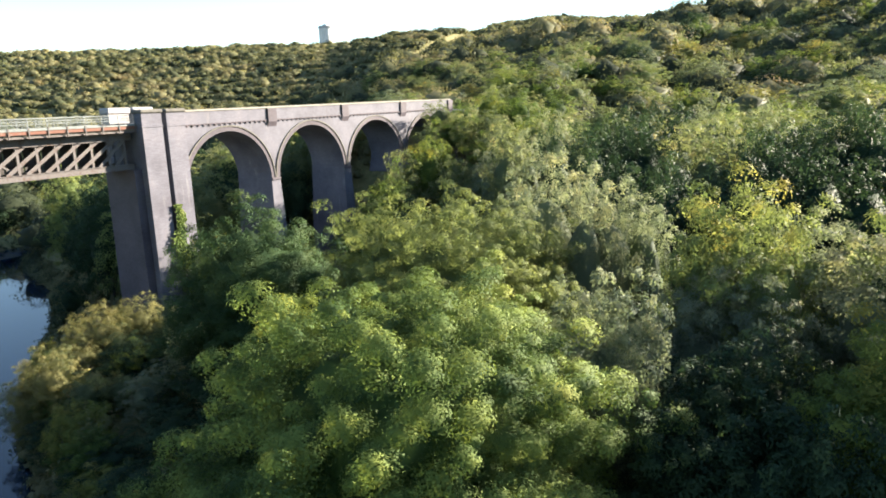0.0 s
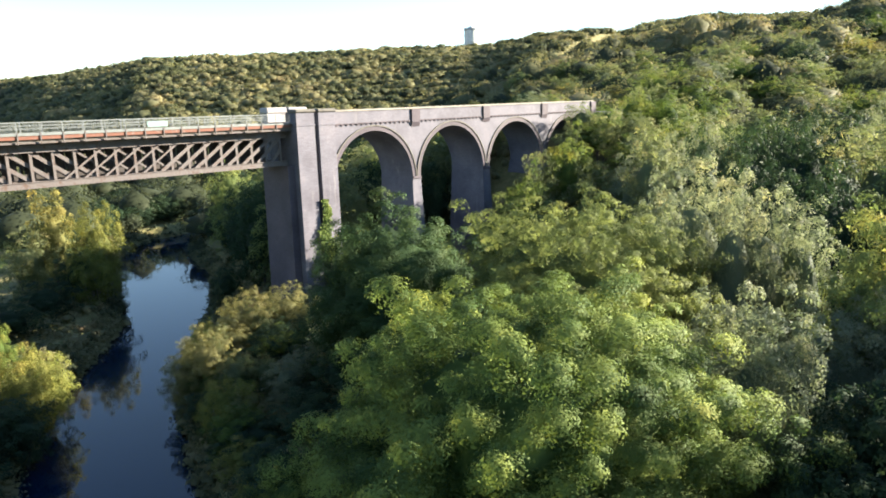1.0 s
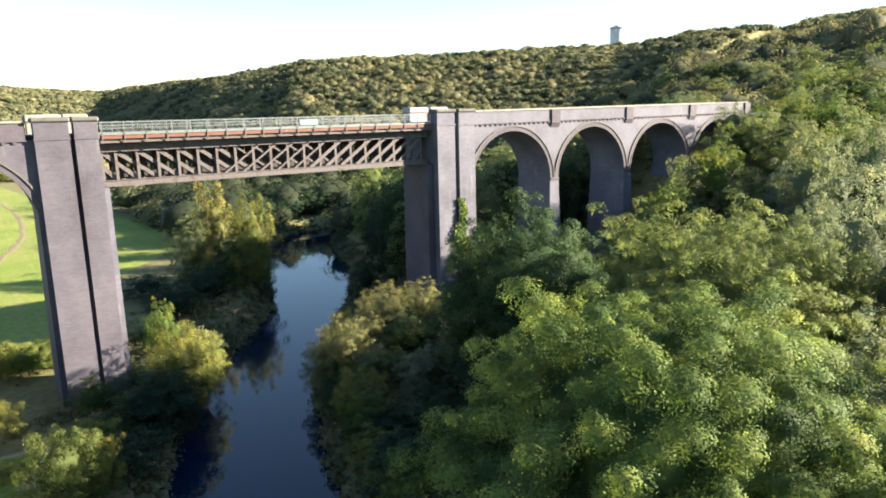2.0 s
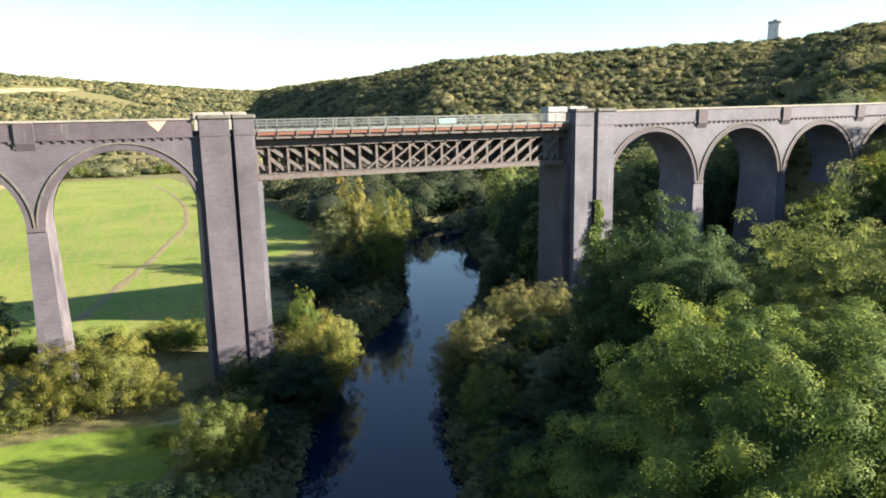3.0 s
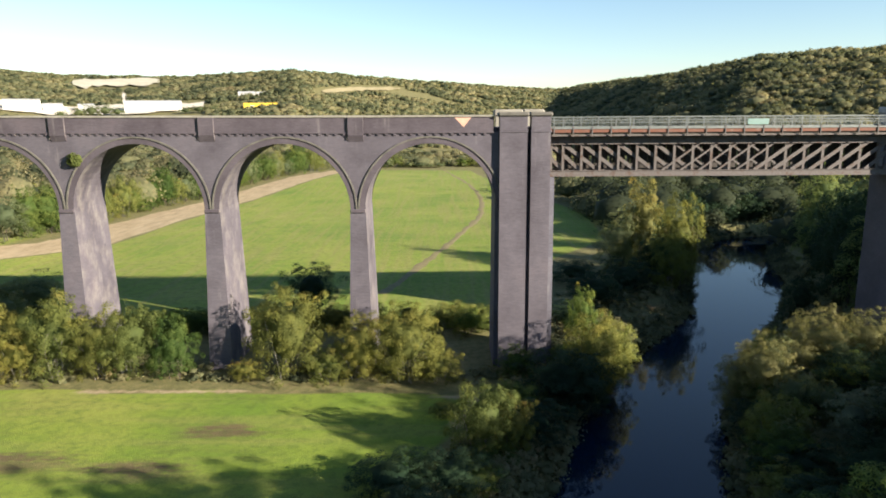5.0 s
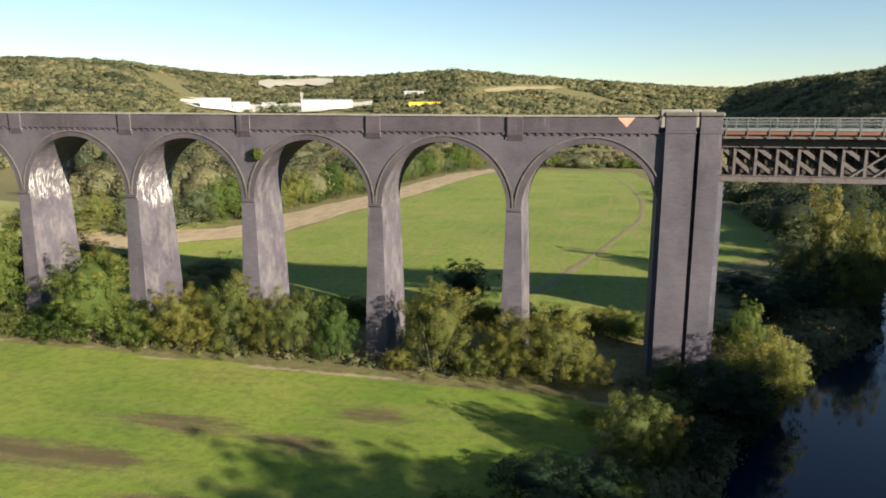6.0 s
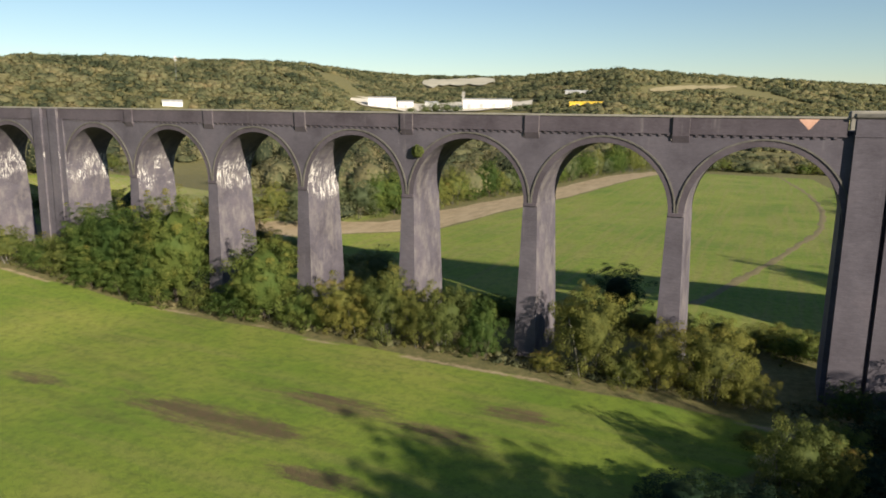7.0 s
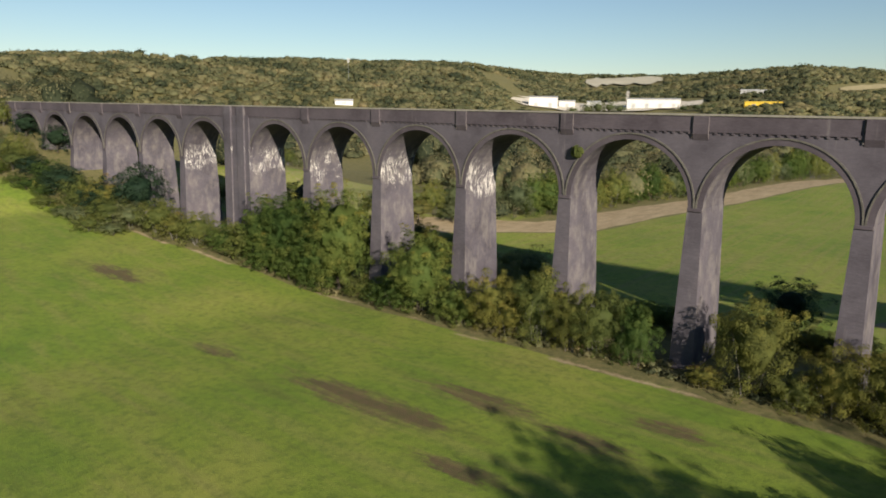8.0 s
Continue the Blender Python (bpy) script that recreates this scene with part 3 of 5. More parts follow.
def truss(y):
    nodes = [max(GX0 + 0.2, 6.65 + 2.37 * k) for k in range(PANELS + 1)]
    bm = box(GX0, GX1, y - 0.3, y + 0.3, G_TOP, G_TOP + 0.75)
    add_box(bm, GX0, GX1, y - 0.42, y + 0.42, G_TOP + 0.75, G_TOP + 0.83)
    add_box(bm, GX0, GX1, y - 0.36, y + 0.36, G_TOP - 0.06, G_TOP)
    top = part("top_chord", bm, IRON, span)
    bm = box(GX0, GX1, y - 0.3, y + 0.3, G_LOW - 0.62, G_LOW)
    add_box(bm, GX0, GX1, y - 0.40, y + 0.40, G_LOW, G_LOW + 0.07)
    add_box(bm, GX0, GX1, y - 0.40, y + 0.40, G_LOW - 0.69, G_LOW - 0.62)
    low = part("bottom_chord", bm, IRON, span)
    for k, x in enumerate(nodes):
        bm = bmesh.new()
        bar(bm, (x, y, G_LOW), (x, y, G_TOP), 0.32, 0.34)
        part("vertical_post", bm, IRON, span)
    for k in range(-1, 12):
        for flip in (False, True):
            a, b = nodes[max(k, 0)], nodes[min(k + 2, PANELS)]
            za = G_TOP if k >= 0 else (G_TOP + G_LOW) / 2
            w = 0.46 if k < 7 else 0.24
            if flip:
                a, b = nodes[0] + nodes[-1] - a, nodes[0] + nodes[-1] - b
            bm = bmesh.new()
            o = -0.14 if flip else 0.14
            bar(bm, (a, y + o, za), (b, y + o, G_LOW), w, 0.1)
            part("diagonal_brace", bm, IRON, span)


truss(GY0)
truss(GY1)
# added plates hide the far truss, coloured dark to stand in for gap shade
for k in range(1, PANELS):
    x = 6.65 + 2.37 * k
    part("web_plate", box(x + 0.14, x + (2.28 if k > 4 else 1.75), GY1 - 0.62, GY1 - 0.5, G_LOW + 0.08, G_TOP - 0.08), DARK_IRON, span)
part("deck_plate", box(GX0, GX1, 0.62, 7.78, 33.05, 33.25), IRON, span)
for k in range(20):
    x = GX0 + 0.3 + (GX1 - GX0 - 0.6) * k / 19
    part("cross_beam", box(x - 0.12, x + 0.12, GY0 - 0.2, GY1 + 0.2, G_TOP + 0.83, 33.05), IRON, span)
    part("cross_tie", box(x - 0.1, x + 0.1, GY0 + 0.3, GY1 - 0.3, G_LOW - 0.4, G_LOW - 0.1), IRON, span)
part("deck", box(GX0, GX1, 0.75, 7.8, 33.25, 33.55), DECK, span)
for y0, y1 in ((0.45, 0.6), (7.8, 7.95)):
    fas = part("fascia", box(GX0, GX1, y0, y1, 33.52, 33.95), RUST, span, "red rust-stained fascia plate")
    part("kerb_rail", box(GX0, GX1, y0 - 0.08, y1 + 0.05, 33.95, 34.14), STEEL, fas)
    for k in range(20):
        x = GX0 + 0.25 + (GX1 - GX0 - 0.5) * k / 19
        bm = box(x - 0.07, x + 0.07, y0 - 0.12 if y0 < 1 else y1, y0 if y0 < 1 else y1 + 0.12, 33.0, 34.3)
        part("bracket", bm, IRON, fas)
        bm = box(x - 0.04, x + 0.04, y0 + 0.0, y0 + 0.08, 34.14, 35.4)
        part("rail_post", bm, STEEL, span)
    for z, h in ((35.36, 0.08), (35.0, 0.05), (34.66, 0.05)):
        part("handrail", box(GX0, GX1, y0 + 0.01, y0 + 0.07, z, z + h), STEEL, span)
    bm = bmesh.new()
    x = GX0 + 0.1
    while x < GX1:
        add_box(bm, x, x + 0.025, y0 + 0.02, y0 + 0.05, 34.14, 35.36)
        x += 0.22
    tagged(part("fence_mesh", bm, STEEL, span), kind="stuff")
part("banner", box(31.6, 34.2, 0.36, 0.42, 34.4, 35.1), plain_material("pale_sheet", (0.15, 0.24, 0.22), (0.2, 0.29, 0.27), 1.0), span, "pale green sheet tied to the fence")


# ---- trees ----
def kites(centres, normals, sizes, slim=0.62, three=False):
    """Leaf sprays as small folded kites: verts and faces."""
    n_ = len(centres)
    spin = np.random.rand(n_) * 6.2832
    ref = np.where(np.abs(normals[:, 2:3]) > 0.9, np.array([[1.0, 0, 0]]), np.array([[0, 0, 1.0]]))
    u = np.cross(normals, ref)
    u /= np.linalg.norm(u, axis=1)[:, None] + 1e-9
    w = np.cross(normals, u)
    c, s = np.cos(spin)[:, None], np.sin(spin)[:, None]
    a, b = (c * u + s * w) * sizes[:, None], (-s * u + c * w) * sizes[:, None] * slim
    if three:
        v = np.stack([centres - a, centres + 0.7 * a - b, centres + 0.7 * a + b], 1).reshape(-1, 3)
        f = np.arange(3 * n_).reshape(-1, 3)
        return v, np.c_[f, f[:, :1]]
    fold = normals * sizes[:, None] * 0.22
    v = np.stack([centres - a, centres - b + fold, centres + a, centres + b + fold], 1).reshape(-1, 3)
    f = np.arange(4 * n_).reshape(-1, 4)
    return v, f


def unit(v):
    return v / (np.linalg.norm(v, axis=-1, keepdims=True) + 1e-9)


ICO = {}
for lev in (1, 2, 3):
    b_ = bmesh.new()
    bmesh.ops.create_icosphere(b_, subdivisions=lev, radius=1)
    ICO[lev] = (np.array([v.co[:] for v in b_.verts]), np.array([[v.index for v in f.verts] for f in b_.faces]))
    b_.free()


def lump(c, r, lev, rough):
    """A crumpled ball of foliage."""
    v, f = ICO[lev]
    k = 1 + rough * (np.random.rand(len(v)) - 0.5)
    return v * k[:, None] * r + c, f


def leaf_mesh(name, vs, fs, ns, tints, material):
    """One mesh of many triangles, each leaf spray lit by the way its tuft faces."""
    verts, tris, norm = np.concatenate(vs), np.concatenate(fs).astype(np.int32), unit(np.concatenate(ns))
    me = bpy.data.meshes.new(name)
    me.vertices.add(len(verts))
    me.vertices.foreach_set("co", verts.astype(np.float32).ravel())
    me.loops.add(3 * len(tris))
    me.loops.foreach_set("vertex_index", tris.ravel())
    me.polygons.add(len(tris))
    me.polygons.foreach_set("loop_start", np.arange(0, 3 * len(tris), 3, dtype=np.int32))
    me.update(calc_edges=True)
    me.attributes.new("custom_normal", "FLOAT_VECTOR", "POINT").data.foreach_set("vector", norm.astype(np.float32).ravel())
    me.attributes.new("tint", "FLOAT", "POINT").data.foreach_set("value", np.repeat(tints, [len(v) for v in vs]).astype(np.float32))
    me.materials.append(material)
    me.update()
    return me


def crown_of_clumps(name, material, h0, h1, width, clumps, sprays, leaf, seed, radius, core=3, dome=3.0):
    """A large crown close by: an uneven dome set with rounded clumps, each of many leaf sprays that hang outwards."""
    np.random.seed(seed)
    hh, rr = (h1 - h0) / 2, width / 2
    vs, fs, ns, off = [], [], [], 0

    def swell(q):
        return noise.noise(Vector(q * 2.1 + seed)) + 0.5 * noise.noise(Vector(q * 4.7 + seed))

    v, f = ICO[core]
    size = np.array([0.60 + 0.26 * swell(q) if core > 2 else 0.50 + 0.18 * swell(q) for q in v])
    if core > 2:
        broad = np.clip(np.sqrt(1 - np.abs(v[:, 2]) ** dome) / np.sqrt(1.0001 - v[:, 2] ** 2), 1, 1.3)
        v = v * np.stack([broad, broad, np.ones(len(v))], 1)
    v = v * size[:, None] * np.array([rr, rr, hh]) + np.array([0, 0, h0 + hh])
    vs.append(v), fs.append(f), ns.append(ICO[core][0])
    off = len(v)
    k = np.arange(clumps) + 0.5
    zz = 1 - (1.6 if h0 > 0.1 * h1 else 1.95) * k / clumps
    ang = k * 2.39996
    flat = np.sqrt(1 - np.abs(zz) ** np.where(zz > 0, dome if core > 2 else 2.0, 5))
    d = np.stack([np.cos(ang) * flat, np.sin(ang) * flat, zz], 1)
    d = d + 0.10 * np.random.randn(clumps, 3)
    bulge = np.array([swell(q) for q in d])
    scale = 0.86 + 0.30 * bulge + 0.32 * (np.random.rand(clumps) - 0.5)
    c = d * scale[:, None] * np.array([rr, rr, hh]) + np.array([0, 0, h0 + hh])
    inner = d * (scale[:, None] - (0.15 if core > 2 else 0.22)) * np.array([rr, rr, hh]) + np.array([0, 0, h0 + hh])
    shades = []
    for q, (p, out) in enumerate(zip(np.concatenate([c, inner]), np.concatenate([d, d]))):
        r = radius * (0.55 + 0.95 * np.random.rand())
        if q >= clumps:
            r = radius * 1.3
        m_ = int(sprays * (r / radius) ** 1.6 * (1.0 if q < clumps else 0.8 if core > 2 else 0.4))
        e = unit(np.random.randn(m_, 3) + 0.7 * out + np.array([0, 0, 0.6]))
        pts = p + e * (r * (0.5 + 0.55 * np.random.rand(m_)))[:, None] * np.array([1, 1, 0.75])
        nn = unit(e + 0.32 * np.random.randn(m_, 3) + np.array([0, 0, 0.35]))
        v, f = kites(pts, nn, leaf * (0.55 + 0.9 * np.random.rand(m_)), 0.42, True)
        vs.append(v), fs.append(f[:, :3] + off), ns.append(np.repeat(unit(e + 0.35 * out + 0.16 * np.random.randn(m_, 3)), 3, 0))
        off += len(v)
        # inner clumps tinted darker as painted shade; upper ones yellowed, partly for sunlit tops
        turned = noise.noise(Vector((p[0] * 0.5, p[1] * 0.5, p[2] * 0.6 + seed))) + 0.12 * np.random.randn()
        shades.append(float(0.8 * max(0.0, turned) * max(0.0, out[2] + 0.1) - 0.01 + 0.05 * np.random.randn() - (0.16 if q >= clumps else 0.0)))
    # the core's low tint paints the dark inside of the crown
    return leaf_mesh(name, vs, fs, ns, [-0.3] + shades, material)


def trunk_mesh(h0, h1, width, seed, girth, material, stems=1):
    rnd = random.Random(seed)
    bm = bmesh.new()
    top = h0 + (h1 - h0) * 0.6
    for s in range(stems):
        ox, oy = (rnd.uniform(-1, 1) * width * 0.18 * (stems > 1) for _ in range(2))
        lean = (ox * 1.5 + rnd.uniform(-0.3, 0.3), oy * 1.5 + rnd.uniform(-0.3, 0.3))
        pts = [(ox + lean[0] * q, oy + lean[1] * q, -0.6 + (top + 0.6) * q) for q in (0, 0.08, 0.35, 0.7, 1)]
        tube(bm, pts, [girth * g for g in (1.5, 1.05, 0.85, 0.55, 0.18)], 7)
        for b in range(5):
            z = h0 * 0.7 + (top - h0 * 0.7) * (b + 0.5) / 5
            q = (z + 0.6) / (top + 0.6)
            a = b * 2.4 + rnd.uniform(0, 1)
            out = width * rnd.uniform(0.25, 0.38)
            p0 = (ox + lean[0] * q, oy + lean[1] * q, z)
            p1 = (p0[0] + math.cos(a) * out * 0.5, p0[1] + math.sin(a) * out * 0.5, z + out * 0.45)
            p2 = (p0[0] + math.cos(a) * out, p0[1] + math.sin(a) * out, z + out * 1.0)
            tube(bm, [p0, p1, p2], [girth * 0.42, girth * 0.28, girth * 0.08], 5)
    me = bpy.data.meshes.new("trunk")
    bm.to_mesh(me)
    bm.free()
    me.materials.append(material)
    return me


def tree_kind(name, label, category, leafmat, height, width, seed, clumps, sprays, leaf, radius, clear=0.22, stems=1, bark=None):
    t = thing(name, label, category)
    h0 = height * clear
    part("trunk", trunk_mesh(h0, height * 0.85, width * 0.6, seed, 0.02 * height if stems == 1 else 0.012 * height, bark or BARK, stems), None, t)
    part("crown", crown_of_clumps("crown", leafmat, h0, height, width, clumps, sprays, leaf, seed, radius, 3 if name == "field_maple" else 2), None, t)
    t["height"], t["width"] = height, width
    return t


def plant(kind, x, y, top=None, width=None, turn=None, group="", label="", fine=False):
    """A copy of a tree on the ground at x, y, with its top at the given height."""
    g = ground_at(x, y)
    if not fine and math.hypot(x + 6, y + 88) > 84:
        kind = KINDS["far_" + kind]
    else:
        kind = KINDS[kind]
    sz = 1.0 if top is None else max(0.2, (top - g) / kind["height"])
    sw = sz if width is None else width / kind["width"]
    m = Matrix.LocRotScale((x, y, g - 0.15), Euler((0, 0, turn if turn is not None else random.uniform(0, 6.28))), (sw, sw, sz))
    ob = copy_thing(kind, m)
    return tagged(ob, label, "", group)


# name: kind, label, category, leaves, height, width, seed, clumps, sprays in a clump, spray, clump, clear stem, stems, bark
SORTS = {
    "ash": ("ash_tree", "broad leafy green ash tree in the wood", "tree", LEAF_GREEN, 14, 9.5, 3, 62, 38, 0.24, 1.0, 0.12, 1, BARK),
    "low_ash": ("field_maple", "dense green tree with leaves down to the ground", "tree", LEAF_GREEN, 14, 10.5, 29, 150, 40, 0.2, 0.82, 0.0, 3, BARK),
    "birch": ("birch_tree", "slender olive-green birch with a pale trunk", "tree", LEAF_OLIVE, 13, 5.5, 5, 56, 34, 0.19, 0.72, 0.08, 1, PALE_BARK),
    "plume": ("birch_tree", "tall feathery olive birch in evening light", "tree", LEAF_OLIVE, 15, 7.0, 33, 80, 42, 0.19, 0.75, 0.05, 2, PALE_BARK),
    "sallow": ("sallow_tree", "grey-green willowy tree with fine leaves", "tree", LEAF_SALLOW, 14, 8.0, 37, 110, 46, 0.17, 0.72, 0.04, 3, BARK),
    "maple": ("maple_tree", "bright yellow-green maple with turning tips", "tree", LEAF_LIME, 15, 9.0, 41, 120, 46, 0.19, 0.75, 0.06, 1, BARK),
    "darkmid": ("alder_tree", "dark green tree, leaf colour darkened to stand for shade", "tree", LEAF_DARK, 14, 9.5, 43, 80, 40, 0.25, 0.95, 0.02, 2, BARK),
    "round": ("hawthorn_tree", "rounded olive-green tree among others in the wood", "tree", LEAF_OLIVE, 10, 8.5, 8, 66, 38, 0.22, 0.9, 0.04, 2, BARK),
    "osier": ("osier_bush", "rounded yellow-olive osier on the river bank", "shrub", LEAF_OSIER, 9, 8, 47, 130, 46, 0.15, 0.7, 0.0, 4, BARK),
    "dark": ("oak_tree", "dense dark green oak, dark colour also standing in for shade", "tree", LEAF_DARK, 14, 12, 11, 84, 40, 0.28, 1.1, 0.04, 1, BARK),
    "yellow": ("maple_tree", "small tree turning bright autumn yellow", "tree", LEAF_YELLOW, 9, 6, 14, 50, 36, 0.2, 0.7, 0.08, 1, BARK),
    "shrub": ("thorn_bush", "bushy olive thorn with many pale stems", "shrub", LEAF_BUSH, 7, 8, 17, 95, 44, 0.16, 0.72, 0.04, 5, PALE_BARK),
    "thorn": ("hawthorn_bush", "russet-olive hawthorn bush with many thin stems", "shrub", LEAF_THORN, 7, 8, 19, 100, 50, 0.14, 0.66, 0.04, 5, PALE_BARK),
    "green_shrub": ("green_bush", "dense green bush on rough ground", "shrub", LEAF_GREEN, 7, 8, 21, 95, 44, 0.17, 0.72, 0.0, 4, BARK),
}
KINDS = {}
for key, (nm, lb, ct, lf, h, w, sd, num, spr, size, rad, clr, st, bk) in SORTS.items():
    KINDS[key] = tree_kind(nm, lb, ct, lf, h, w, sd, num, int(spr * 2.5), size * 0.62, rad, clr, st, bk)
    KINDS["far_" + key] = tree_kind(nm, lb, ct, lf, h, w, sd + 50, int(num * 0.8), int(spr * 1.6), size * 0.8, rad * 1.1, clr, st, bk)


# the great ash close to the eye, and the wide willow behind it
def great_tree(name, label, material, x, y, top, width, clumps, sprays, leaf, radius, seed, clear, dome=3.0):
    g = ground_at(x, y)
    h = top - g
    t = thing(name, label, "tree", m=pose(x, y, g))
    part("trunk", trunk_mesh(h * clear, h * 0.85, width * 0.55, seed, 0.02 * h, BARK), None, t)
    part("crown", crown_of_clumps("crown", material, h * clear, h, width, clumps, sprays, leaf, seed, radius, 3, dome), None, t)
    return t


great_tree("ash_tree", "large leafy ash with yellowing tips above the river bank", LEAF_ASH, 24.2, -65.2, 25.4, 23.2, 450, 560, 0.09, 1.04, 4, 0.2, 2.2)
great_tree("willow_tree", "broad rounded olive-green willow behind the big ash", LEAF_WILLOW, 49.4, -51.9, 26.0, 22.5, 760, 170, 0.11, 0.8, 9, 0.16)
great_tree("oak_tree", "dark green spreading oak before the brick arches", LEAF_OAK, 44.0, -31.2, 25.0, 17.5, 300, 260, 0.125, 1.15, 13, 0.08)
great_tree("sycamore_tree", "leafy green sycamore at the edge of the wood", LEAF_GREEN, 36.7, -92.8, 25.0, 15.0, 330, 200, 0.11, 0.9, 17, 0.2)

